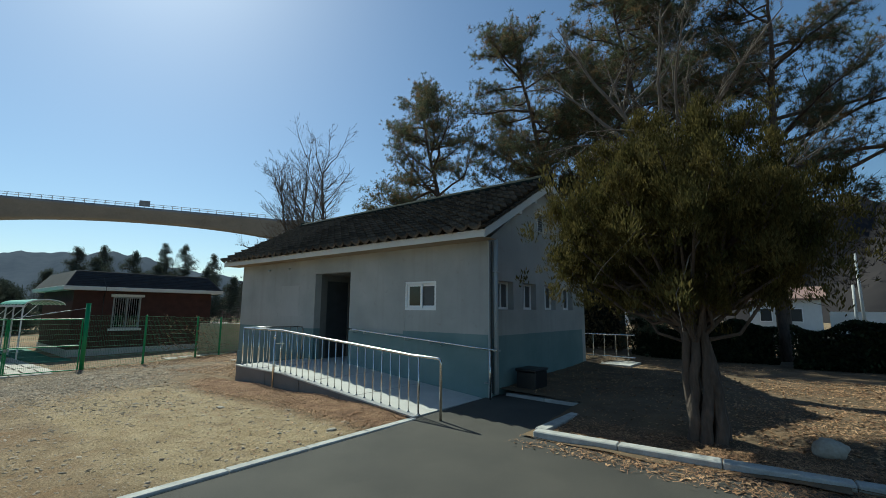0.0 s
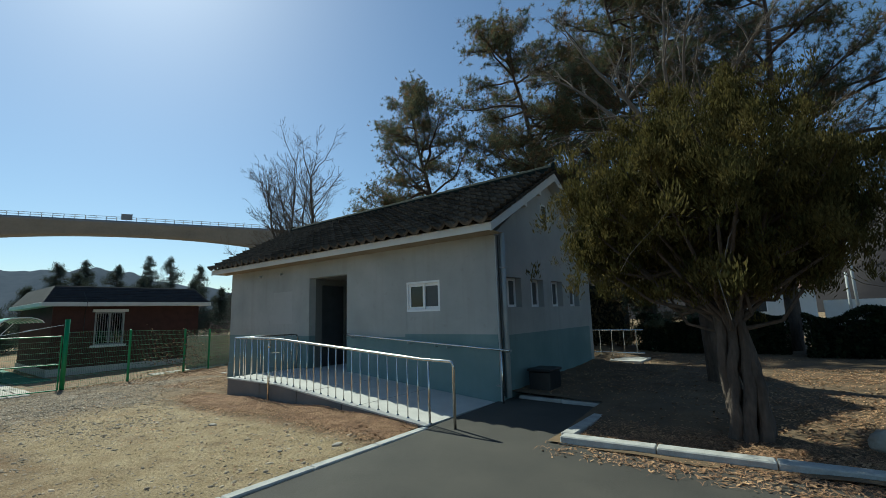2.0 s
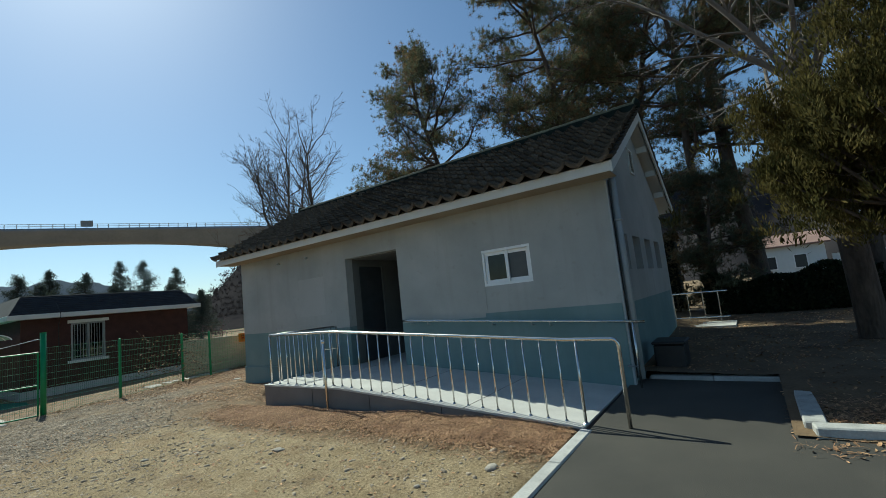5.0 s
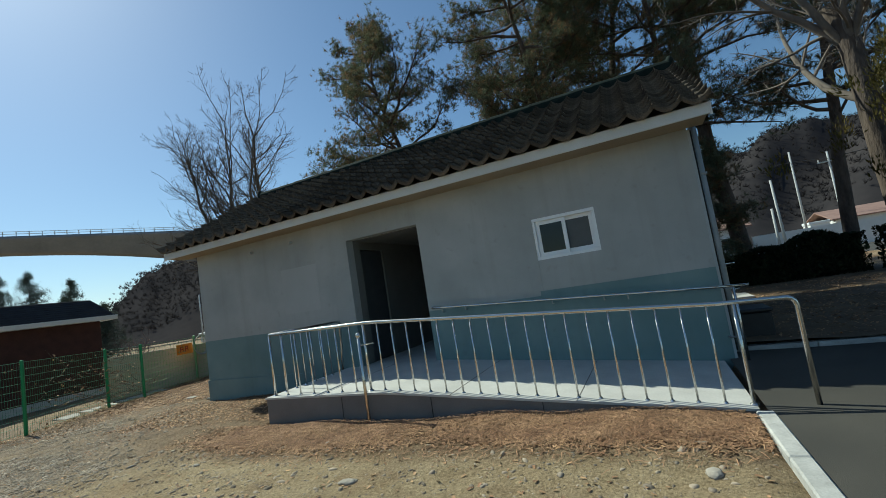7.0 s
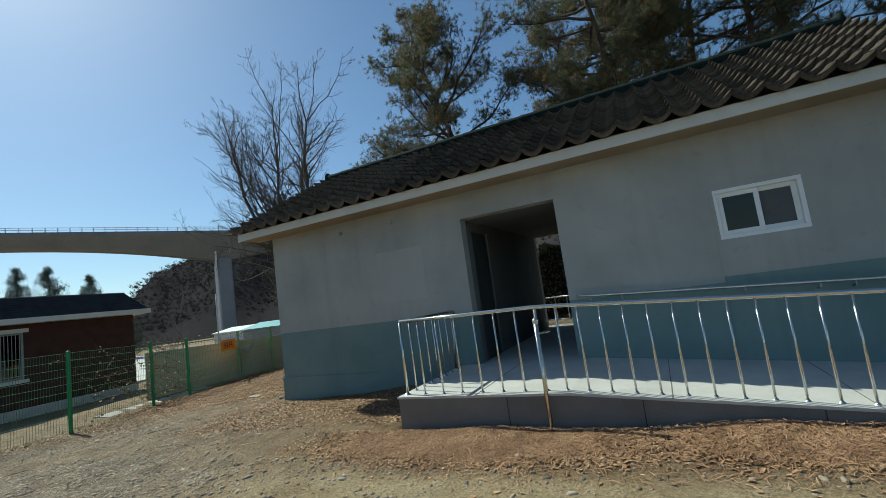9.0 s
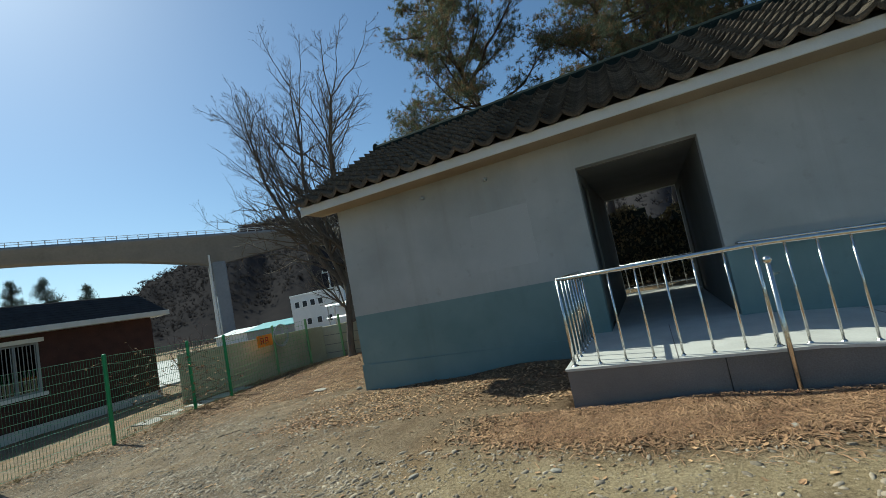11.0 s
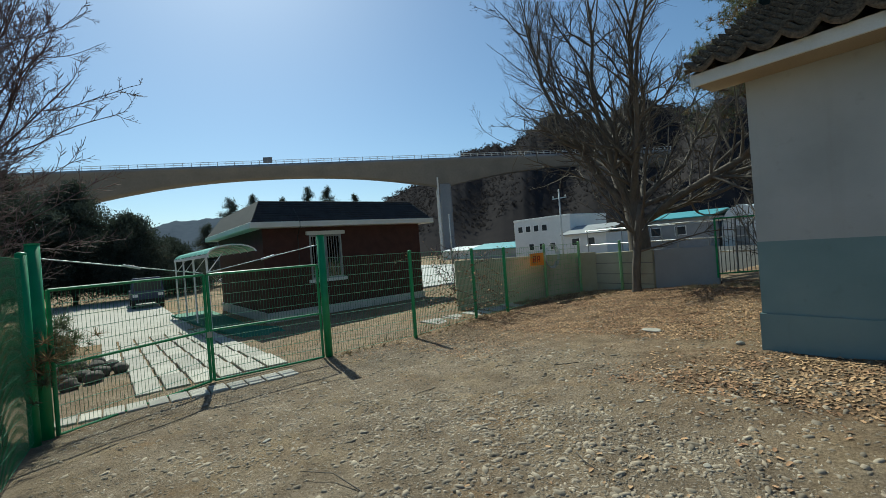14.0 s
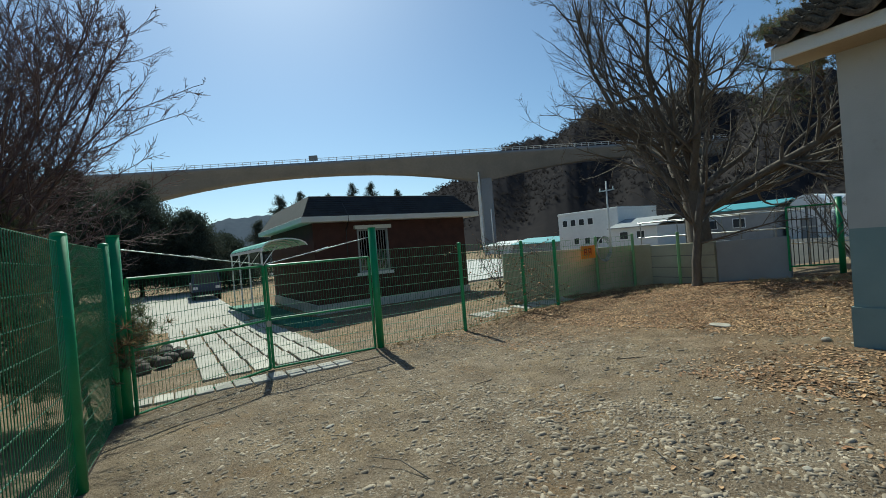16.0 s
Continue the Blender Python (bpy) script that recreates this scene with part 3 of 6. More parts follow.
for i in range(7):
    z = 3.54 + i * 0.057
    bm = bmesh.new()
    bar(bm, (BX1 + 0.015, 2.07, z), (BX1 + 0.015, 2.34, z), 0.035, 0.008, up=(0.6, 0, 1))
    part("slat", bm, "pipe", vent)
# small pipe stubs high on the front wall
for x in (-7.47, -6.38):
    part("vent_stub", tube(bmesh.new(), [(x, 0.02, 2.82), (x, -0.05, 2.82), (x, -0.07, 2.80)], 0.028, 10), "pipe", building, "short grey vent stub", True)

# roof
RX0, RX1, RY, RZ, EY, EDZ = -9.58, 0.74, 2.4, 4.68, -0.47, 3.12
SLOPE = math.atan2(RZ - EDZ, RY - EY)
roof = part("roof", prism(bmesh.new(), [(EY + 0.03, EDZ - 0.09), (EY + 0.03, EDZ), (RY, RZ), (2 * RY - EY - 0.03, EDZ), (2 * RY - EY - 0.03, EDZ - 0.09), (RY, RZ - 0.09)], RX0 + 0.03, RX1 - 0.03, "x"), "trim white", building, "pitched roof with dark weathered tiles")
part("soffit", boxes(((RX0 + 0.03, EY + 0.03, EDZ - 0.102), (RX1 - 0.03, -0.001, EDZ - 0.092))), "soffit", building, "tan painted soffit")
part("fascia", boxes(((RX0, EY, EDZ - 0.107), (RX1, EY + 0.028, EDZ + 0.035)), bevel=0.004), "trim white", building, "white painted fascia board")
part("fascia", boxes(((RX0, 2 * RY - EY - 0.028, EDZ - 0.107), (RX1, 2 * RY - EY, EDZ + 0.035))), "trim white", building)
for x0 in (RX0 - 0.028, RX1):
    for s in (1, -1):
        o = [(RY + s * (y - RY), z) for y, z in ((EY, EDZ - 0.125), (EY, EDZ + 0.03), (RY, RZ + 0.03), (RY, RZ - 0.15))]
        part("bargeboard", prism(bmesh.new(), o, x0, x0 + 0.028, "x"), "trim white", building, "white painted bargeboard")
for y in (1.0, 1.7, 3.1, 3.8, 4.5):
    z = RZ - abs(y - RY) * math.tan(SLOPE) - 0.16
    part("purlin", boxes(((BX1, y - 0.05, z - 0.07), (RX1 - 0.03, y + 0.05, z + 0.05))), "trim white", building)
# tiles: an S-shaped profile laid in overlapping courses
COLS, ROWS = 34, 13
TW = (RX1 - RX0 + 0.06) / COLS
SL = math.hypot(RY - EY, RZ - EDZ)
TL = (SL + 0.05) / ROWS


def tile_arrays():
    """One tile: x across, y up the slope, z outward."""
    prof = []
    for i in range(9):
        u = i / 8
        prof.append((u * TW * 1.04, 0.1 * (1 - math.sin(math.pi * u) ** 0.85) - 0.016))
    v, f = [], []
    for y, dz in ((0, 0.088), (TL * 1.12, 0.008)):
        for x, z in prof:
            v.append((x, y, z + dz))
    for x, z in prof:
        v.append((x, 0.004, z + 0.020))
    for i in range(8):
        f.append((i, i + 1, i + 10, i + 9))
        f.append((i + 1, i, i + 18, i + 19))
    return v, f


tv, tf = tile_arrays()
tile_me = bpy.data.meshes.new("roof_tile")
tile_me.from_pydata(tv, [], tf)
tile_me.materials.append(M["tile"])
tile_me.polygons.foreach_set("use_smooth", [True] * len(tile_me.polygons))
back_v, back_f, far_v, far_f = [], [], [], []
rnd = random.Random(5)
for c in range(COLS):
    for r in range(ROWS):
        s = r * TL - 0.05
        base = Vector((RX0 - 0.03 + c * TW, EY - 0.03 + s * math.cos(SLOPE), EDZ + 0.03 + s * math.sin(SLOPE)))
        j = pose(0, 0, 0, math.degrees(SLOPE) + rnd.uniform(-1.2, 1.2), 0, rnd.uniform(-0.9, 0.9))
        place = Matrix.Translation(base + Vector((0, 0, rnd.uniform(0, 0.008)))) @ j
        if c >= 11:
            ob = new("roof_tile", tile_me)
            ob.parent = roof
            ob.matrix_basis = Matrix.Translation(-root_of(building)) @ place
        else:
            k = len(far_v)
            far_v += [tuple(place @ Vector(p)) for p in tv]
            far_f += [tuple(k + i for i in q) for q in tf]
        m = Matrix.Translation((base.x + TW, 2 * RY - base.y, base.z)) @ Matrix.Rotation(math.pi, 4, "Z") @ Matrix.Rotation(SLOPE, 4, "X")
        k = len(back_v)
        back_v += [tuple(m @ Vector(p)) for p in tv]
        back_f += [tuple(k + i for i in q) for q in tf]
tagged(mesh_part("front_tiles", far_v, far_f, "tile", roof, smooth=True), kind="stuff")
tagged(mesh_part("rear_tiles", back_v, back_f, "tile", roof, smooth=True), kind="stuff")
part("ridge_bed", boxes(((RX0, RY - 0.13, RZ - 0.06), (RX1, RY + 0.13, RZ + 0.12))), "ridge", roof)
nr = 24
for i in range(nr):
    x0 = RX0 + (RX1 - RX0) * i / nr
    bm = tube(bmesh.new(), [(x0, RY, RZ + 0.13), (x0 + (RX1 - RX0) / nr + 0.03, RY, RZ + 0.13)], 0.12, 12, 0.11)
    part("ridge_tile", bm, "ridge", roof, smooth=False)
for x in (RX0 - 0.02, RX1 + 0.02):
    bm = bmesh.new()
    bmesh.ops.create_uvsphere(bm, u_segments=12, v_segments=8, radius=0.1, matrix=Matrix.LocRotScale((x, RY, RZ + 0.18), None, (0.7, 1.1, 1.3)))
    part("ridge_end", bm, "ridge", roof, "rounded ridge end tile", True)
for x in (RX0 + 0.0, RX1 - 0.0):
    bm = bmesh.new()
    for i in range(ROWS):
        s0, s1 = i * TL - 0.05, (i + 1) * TL
        bar(bm, (x, EY + s0 * math.cos(SLOPE), EDZ + 0.10 + s0 * math.sin(SLOPE)), (x, EY + s1 * math.cos(SLOPE), EDZ + 0.075 + s1 * math.sin(SLOPE)), 0.13, 0.05)
    part("verge_tile", bm, "tile", roof)

# ---- access ramp and rails ----
RPX0, RPX1, RPY = -5.38, 0.40, -1.9
LX = -3.4


def slab_z(x):
    return float(np.interp(x, [RPX0, LX, RPX1, 0.6], [0.335, 0.335, 0.045, 0.03]))


ramp = thing("access_ramp", (-2.5, -0.95, 0), "pale concrete wheelchair ramp with a level landing", "ramp")
o = [(RPX0, -0.4), (RPX0, 0.309), (LX, 0.309), (RPX1, 0.019), (RPX1, -0.4)]
part("ramp_side", prism(bmesh.new(), o, RPY + 0.015, -0.002, "y"), "slab side", ramp, "rough grey rendered ramp side")
o = [(RPX0 - 0.012, 0.311), (RPX0 - 0.012, 0.335), (LX, 0.335), (RPX1, 0.045), (RPX1, 0.021), (LX, 0.311)]
part("ramp_slab", prism(bmesh.new(), o, RPY, -0.004, "y"), "concrete", ramp, "pale trowelled concrete slab")
for x in (-4.4, -2.5, -1.1):
    bm = bmesh.new()
    bar(bm, (x, RPY - 0.001, slab_z(x) + 0.001), (x, -0.01, slab_z(x) + 0.001), 0.008, 0.004)
    part("joint", bm, "slab side", ramp)
for x in (-4.05, -2.75, -1.45):
    part("facing_joint", boxes(((x - 0.004, RPY + 0.011, -0.2), (x + 0.004, RPY + 0.0155, slab_z(x) - 0.03))), "bin", ramp)

RAILY, RR = -1.78, 0.021


def rail_z(x):
    return float(np.interp(x, [RPX0, -3.6, 0.25, 0.8], [1.195, 1.195, 0.945, 0.935]))


railing = thing("ramp_railing", (-2.5, RAILY, 0.1), "shiny stainless steel railing along the ramp edge", "railing")
pts = [(x, RAILY, rail_z(x)) for x in (-5.31, -4.5, -3.7, -3.5, -2.5, -1.5, -0.5, 0.25, 0.55, 0.78)]
pts += [(0.812, RAILY, 0.925), (0.832, RAILY, 0.90), (0.838, RAILY, 0.86), (0.84, RAILY, 0.0)]
part("top_rail", tube(bmesh.new(), pts, RR, 12), "steel", railing, "polished tubular top rail", True)
pts = [(-5.31, RAILY, 1.195), (-5.31, -0.9, 1.195), (-5.31, -0.32, 1.195), (-5.32, -0.2, 1.18), (-5.38, -0.12, 1.1), (-5.42, -0.1, 0.7), (-5.48, -0.1, 0.05)]
part("top_rail", tube(bmesh.new(), pts, RR, 12), "steel", railing, "polished tubular top rail", True)
for i in range(27):
    x = -5.315 + 0.2407 * i if i < 7 else -3.645 + 0.2122 * (i - 7)
    r = 0.017 if i in (0, 7, 26) else 0.0105
    b = part("baluster", tube(bmesh.new(), [(x, RAILY, slab_z(x) - 0.002), (x, RAILY, rail_z(x) - 0.01)], r, 8), "steel", railing, smooth=True)
    part("base_cap", tube(bmesh.new(), [(x, RAILY, slab_z(x)), (x, RAILY, slab_z(x) + 0.014)], r * 2.4, 10, r * 1.4), "steel", b)
for i in range(1, 8):
    y = RAILY + i * 0.205
    b = part("baluster", tube(bmesh.new(), [(-5.31, y, 0.333), (-5.31, y, 1.185)], 0.0105, 8), "steel", railing, smooth=True)
    part("base_cap", tube(bmesh.new(), [(-5.31, y, 0.335), (-5.31, y, 0.349)], 0.026, 10, 0.015), "steel", b)
post = thing("railing_post", (-3.61, -1.95, -0.1), "weathered steel post with a round cap beside the ramp", "post")
part("shaft", tube(bmesh.new(), [(-3.61, -1.95, -0.15), (-3.61, -1.95, 1.05)], 0.021, 10), "steel", post, smooth=True)
bm = bmesh.new()
bmesh.ops.create_uvsphere(bm, u_segments=12, v_segments=8, radius=0.034, matrix=Matrix.Translation((-3.61, -1.95, 1.06)))
part("cap", bm, "steel", post, smooth=True)
bm = bmesh.new()
bar(bm, (-3.61, -1.95, 0.93), (-3.52, RAILY, 0.93), 0.015)
part("clamp", bm, "steel", post)

handrail = thing("wall_handrail", (-1.3, -0.12, 1.0), "stainless steel handrail fixed to the wall", "handrail")
pts = [(-3.48, -0.02, 1.19), (-3.47, -0.12, 1.19)] + [(x, -0.12, float(np.interp(x, [-3.47, 0.8], [1.19, 0.945]))) for x in (-3.3, -2, -1, 0, 0.8)]
part("top_rail", tube(bmesh.new(), pts, 0.019, 10), "steel", handrail, smooth=True)
part("upright", tube(bmesh.new(), [(0.64, -0.12, 0.95), (0.64, -0.12, 0.03)], 0.016, 8), "steel", handrail, smooth=True)
for x in (-3.3, -2.9, -1.55, -0.85, -0.55):
    z = float(np.interp(x, [-3.47, 0.8], [1.19, 0.945]))
    part("bracket", tube(bmesh.new(), [(x, -0.12, z), (x, -0.12, z - 0.06), (x, -0.01, z - 0.07)], 0.009, 6), "dark steel", handrail)
part("bracket", tube(bmesh.new(), [(0.5, -0.01, 0.34), (0.5, -0.09, 0.34), (0.63, -0.11, 0.34)], 0.011, 6), "dark steel", handrail)

bin_ = thing("storage_box", (0.92, 0.95, 0.1), "black plastic box beside the wall", "box")
part("body", boxes(((0.70, 0.72, 0.09), (1.12, 1.22, 0.50)), bevel=0.02), "bin", bin_)
part("lid", boxes(((0.68, 0.70, 0.50), (1.14, 1.24, 0.55)), bevel=0.015), "bin", bin_)
part("drain_slab", boxes(((0.62, 0.52, 0.02), (1.45, 1.5, 0.088)), bevel=0.01), "kerb", thing("drain_slab", (1, 1, 0.02), "pale concrete slab beside the wall", "slab"))

# rear ramp rail seen past the gable
rear = thing("rear_railing", (1.0, 5.7, 0.2), "stainless steel railing behind the building", "railing")
for y0, xa, xb, zt in ((5.7, -6.0, 1.55, 1.02),):
    part("top_rail", tube(bmesh.new(), [(xa, y0, zt), (xb, y0, zt)], 0.02, 8), "steel", rear, smooth=True)
    part("bottom_rail", tube(bmesh.new(), [(xa, y0, 0.42), (xb, y0, 0.42)], 0.015, 8), "steel", rear, smooth=True)
    for i in range(int((xb - xa) / 0.32) + 1):
        part("baluster", tube(bmesh.new(), [(xa + i * 0.32, y0, 0.2), (xa + i * 0.32, y0, zt)], 0.013, 6), "steel", rear)
part("rear_slab", boxes(((-6, 4.82, -0.1), (1.65, 5.85, 0.30))), "concrete", thing("rear_walkway", (-1, 5.3, 0), "pale concrete walkway behind the building", "walkway"))

# ---- red brick house ----
HX, HY0, HY1, HZ = -23.4, -1.7, 5.0, 2.5
HB = -31.0
house = thing("brick_house", (-27, 1.6, -0.86), "single-storey dark red brick house with a black roof", "house")
hw = (-0.02, 1.26, 0.52, 2.2)
part("wall", boxes(((HX - 0.25, HY0, -0.5), (HX, hw[0], HZ)), ((HX - 0.25, hw[1], -0.5), (HX, HY1, HZ)), ((HX - 0.25, hw[0], -0.5), (HX, hw[1], hw[2])), ((HX - 0.25, hw[0], hw[3]), (HX, hw[1], HZ)), ((HB, HY0, -0.5), (HX - 0.25, HY0 + 0.25, HZ)), ((HB, HY1 - 0.25, -0.5), (HX - 0.25, HY1, HZ)), ((HB, HY0 + 0.25, -0.5), (HB + 0.25, HY1 - 0.25, HZ))), "brick", house, "dark red brick wall")
part("plinth", boxes(((HB, HY0 - 0.05, -1.1), (HX + 0.05, HY1 + 0.05, -0.5))), "concrete", house, "pale concrete plinth")
part("eave_board", boxes(((HB - 0.5, HY0 - 0.5, HZ), (HX + 0.5, HY1 + 0.5, HZ + 0.2)), bevel=0.01), "trim white", house, "white eave board")
bm = bmesh.new()
lo = [(HB - 0.45, HY0 - 0.45), (HX + 0.45, HY0 - 0.45), (HX + 0.45, HY1 + 0.45), (HB - 0.45, HY1 + 0.45)]
hi = [(HB + 0.5, HY0 + 0.1), (HX - 0.5, HY0 + 0.1), (HX - 0.5, HY1 - 0.1), (HB + 0.5, HY1 - 0.1)]
a = [bm.verts.new((x, y, HZ + 0.2)) for x, y in lo]
b = [bm.verts.new((x, y, HZ + 1.05)) for x, y in hi]
bm.faces.new(b)
for i in range(4):
    bm.faces.new((a[i], a[(i + 1) % 4], b[(i + 1) % 4], b[i]))
hroof = part("roof", bm, "shingle", house, "black shingle mansard roof")
for i in range(9):
    k = (i + 0.5) / 9
    bm = bmesh.new()
    p0, p1 = Vector((*lo[1], HZ + 0.2)).lerp(Vector((*hi[1], HZ + 1.05)), k), Vector((*lo[2], HZ + 0.2)).lerp(Vector((*hi[2], HZ + 1.05)), k)
    bar(bm, p0, p1, 0.03, 0.018)
    part("shingle_course", bm, "shingle", hroof)
part("room_back", boxes(((HX - 0.6, hw[0] - 0.3, hw[2] - 0.3), (HX - 0.55, hw[1] + 0.3, hw[3] + 0.3))), "interior", house)
w = part("window", boxes(((HX - 0.1, hw[0], hw[2]), (HX + 0.03, hw[1], hw[2] + 0.07))), "dull white", house, "white framed window with a security grille")
for lo_, hi_ in (((hw[0], hw[2] + 0.07), (hw[0] + 0.07, hw[3])), ((hw[1] - 0.07, hw[2] + 0.07), (hw[1], hw[3])), ((hw[0] + 0.07, hw[3] - 0.07), (hw[1] - 0.07, hw[3])), ((0.58, hw[2] + 0.07), (0.66, hw[3] - 0.07))):
    part("frame", boxes(((HX - 0.1, *lo_), (HX + 0.028, *hi_))), "dull white", w)
part("sill", boxes(((HX, hw[0] - 0.12, hw[2] - 0.12), (HX + 0.1, hw[1] + 0.12, hw[2]))), "trim white", w)
part("head", boxes(((HX, hw[0] - 0.12, hw[3]), (HX + 0.14, hw[1] + 0.12, hw[3] + 0.14))), "trim white", w)
p = part("pane", boxes(((HX - 0.06, hw[0] + 0.07, hw[2] + 0.07), (HX - 0.05, hw[1] - 0.07, hw[3] - 0.07))), "glass", w)
p.visible_shadow = False
for i in range(11):
    y = hw[0] + 0.07 + (hw[1] - hw[0] - 0.14) * (i + 0.5) / 11
    bm = bmesh.new()
    bar(bm, (HX + 0.06, y, hw[2] + 0.02), (HX + 0.06, y, hw[3] - 0.02), 0.018)
    part("grille_bar", bm, "dull white", w)
for i in range(28):
    z = -0.44 + i * 0.105
    segs = [(HY0, HY1)] if not hw[2] - 0.1 < z < hw[3] + 0.1 else [(HY0, hw[0] - 0.01), (hw[1] + 0.01, HY1)]
    for p0, p1 in segs:
        if z < HZ:
            part("brick_course", boxes(((HX, p0, z - 0.046), (HX + 0.006, p1, z + 0.046))), "brick", house)
part("lead_cable", tube(bmesh.new(), [(HX + 0.2, -0.6, HZ + 0.7), (HX + 0.52, -0.5, HZ + 0.2), (HX + 0.51, -0.5, HZ), (HX + 0.03, -0.45, HZ - 0.3), (HX + 0.03, -0.45, 0.2)], 0.015, 6), "bin", house)

canopy = thing("side_canopy", (-26, -2.7, -0.86), "green ribbed barrel canopy on white posts beside the house", "canopy")
bm = bmesh.new()
arc = []
for i in range(9):
    a = math.pi * (0.04 + 0.92 * i / 8)
    arc.append((-2.75 - 0.75 * math.cos(a), 1.72 + 0.3 * math.sin(a)))
arc += [(y, z - 0.015) for y, z in reversed(arc)]
prism(bm, arc, -32.0, -23.1, "x")
part("sheet", bm, "canopy", canopy, "green plastic canopy sheet")
for x in np.linspace(-32, -23.1, 9):
    bm = bmesh.new()
    for (y0, z0), (y1, z1) in zip(arc[:8], arc[1:9]):
        bar(bm, (x, y0, z0 - 0.03), (x, y1, z1 - 0.03), 0.04)
    part("rib", bm, "upvc", canopy)
part("edge_beam", boxes(((-32, -3.53, 1.62), (-23.1, -3.47, 1.72))), "upvc", canopy)
for x in (-31.8, -29, -26.2, -23.4):
    part("post", boxes(((x - 0.03, -3.53, -1.0), (x + 0.03, -3.47, 1.62))), "upvc", canopy, "slim white post")
    bm = bmesh.new()
    bar(bm, (x, -3.5, 1.1), (x, -3.0, 1.75), 0.03)
    part("brace", bm, "upvc", canopy)

# ---- green fence and gate ----
def gz(x, y):
    return float(ground_z(x, y))


def fence_panel(parent, a, b, z0a, z0b, z1a, z1b, name="mesh_panel", step=0.05, wire="wire", gauge=0.0048):
    """Welded mesh between two posts: upright wires, and pairs of level wires painted paler for their glints."""
    a, b = Vector((*a, 0)), Vector((*b, 0))
    n = int((b - a).length / step)
    bm = bmesh.new()
    for i in range(1, n):
        k = i / n
        p = a.lerp(b, k)
        bar(bm, (p.x, p.y, z0a + (z0b - z0a) * k), (p.x, p.y, z1a + (z1b - z1a) * k), gauge)
    pan = part(name, bm, wire, parent)
    rows = 10
    off = (b - a).normalized().cross(Vector((0, 0, 1))) * 0.006
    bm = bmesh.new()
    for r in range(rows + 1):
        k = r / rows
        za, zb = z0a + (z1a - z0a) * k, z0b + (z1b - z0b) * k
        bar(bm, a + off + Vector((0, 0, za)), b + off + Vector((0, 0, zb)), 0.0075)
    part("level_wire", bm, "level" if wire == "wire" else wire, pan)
    return pan


def fence_post(parent, x, y, z1, r=0.03, cap=True, material="green paint"):
    p = part("post", tube(bmesh.new(), [(x, y, gz(x, y) - 0.3), (x, y, z1)], r, 12), material, parent, smooth=False)
    if cap:
        bm = bmesh.new()
        bmesh.ops.create_uvsphere(bm, u_segments=10, v_segments=6, radius=r * 1.12, matrix=Matrix.LocRotScale((x, y, z1), None, (1, 1, 0.6)))
        part("post_cap", bm, material, p, smooth=True)
    return p


fence = thing("mesh_fence", (-15.6, 0.6, -0.6), "green welded mesh fence with round posts", "fence")
FP = [(-15.9, -2.61, 1.36), (-15.45, -0.78, 1.33), (-15.75, 1.3, 1.26), (-15.5, 2.2, 1.22)]
for i, (x, y, z) in enumerate(FP):
    if i:
        fence_post(fence, x, y, z, 0.04)
for (x0, y0, z0), (x1, y1, z1) in zip(FP, FP[1:]):
    fence_panel(fence, (x0, y0), (x1, y1), gz(x0, y0) + 0.06, gz(x1, y1) + 0.06, z0 - 0.03, z1 - 0.03)
fence2 = thing("wall_fence", (-15.8, 4, -0.4), "faded green mesh fence in front of a block wall", "fence")
FQ = [(-15.5, 2.2, 1.22), (-15.85, 4.27, 1.2), (-15.3, 5.2, 1.2), (-14.2, 5.6, 1.15)]
for x, y, z in FQ[1:]:
    fence_post(fence2, x, y, z, 0.04, material="pale green")
for (x0, y0, z0), (x1, y1, z1) in zip(FQ[:-1], FQ[1:-1]):
    fence_panel(fence2, (x0, y0), (x1, y1), gz(x0, y0) + 0.06, gz(x1, y1) + 0.06, z0 - 0.03, z1 - 0.03, wire="pale green", step=0.11)

gate = thing("double_gate", (-15.6, -4.7, -0.75), "green steel mesh double gate, closed", "gate")
GA, GM, GB = (-15.9, -2.61), (-16.0, -4.72), (-14.85, -6.78)
gp = part("gate_post", tube(bmesh.new(), [(*GA, -1.0), (*GA, 1.78)], 0.075, 16), "green paint", gate, "thick green gate post", True)
part("post_cap", tube(bmesh.new(), [(*GA, 1.78), (*GA, 1.80)], 0.08, 16), "green paint", gp)
gp = part("gate_post", tube(bmesh.new(), [(*GB, -1.0), (*GB, 1.78)], 0.075, 16), "green paint", gate, "thick green gate post", True)
part("post_cap", tube(bmesh.new(), [(*GB, 1.78), (*GB, 1.80)], 0.08, 16), "green paint", gp)
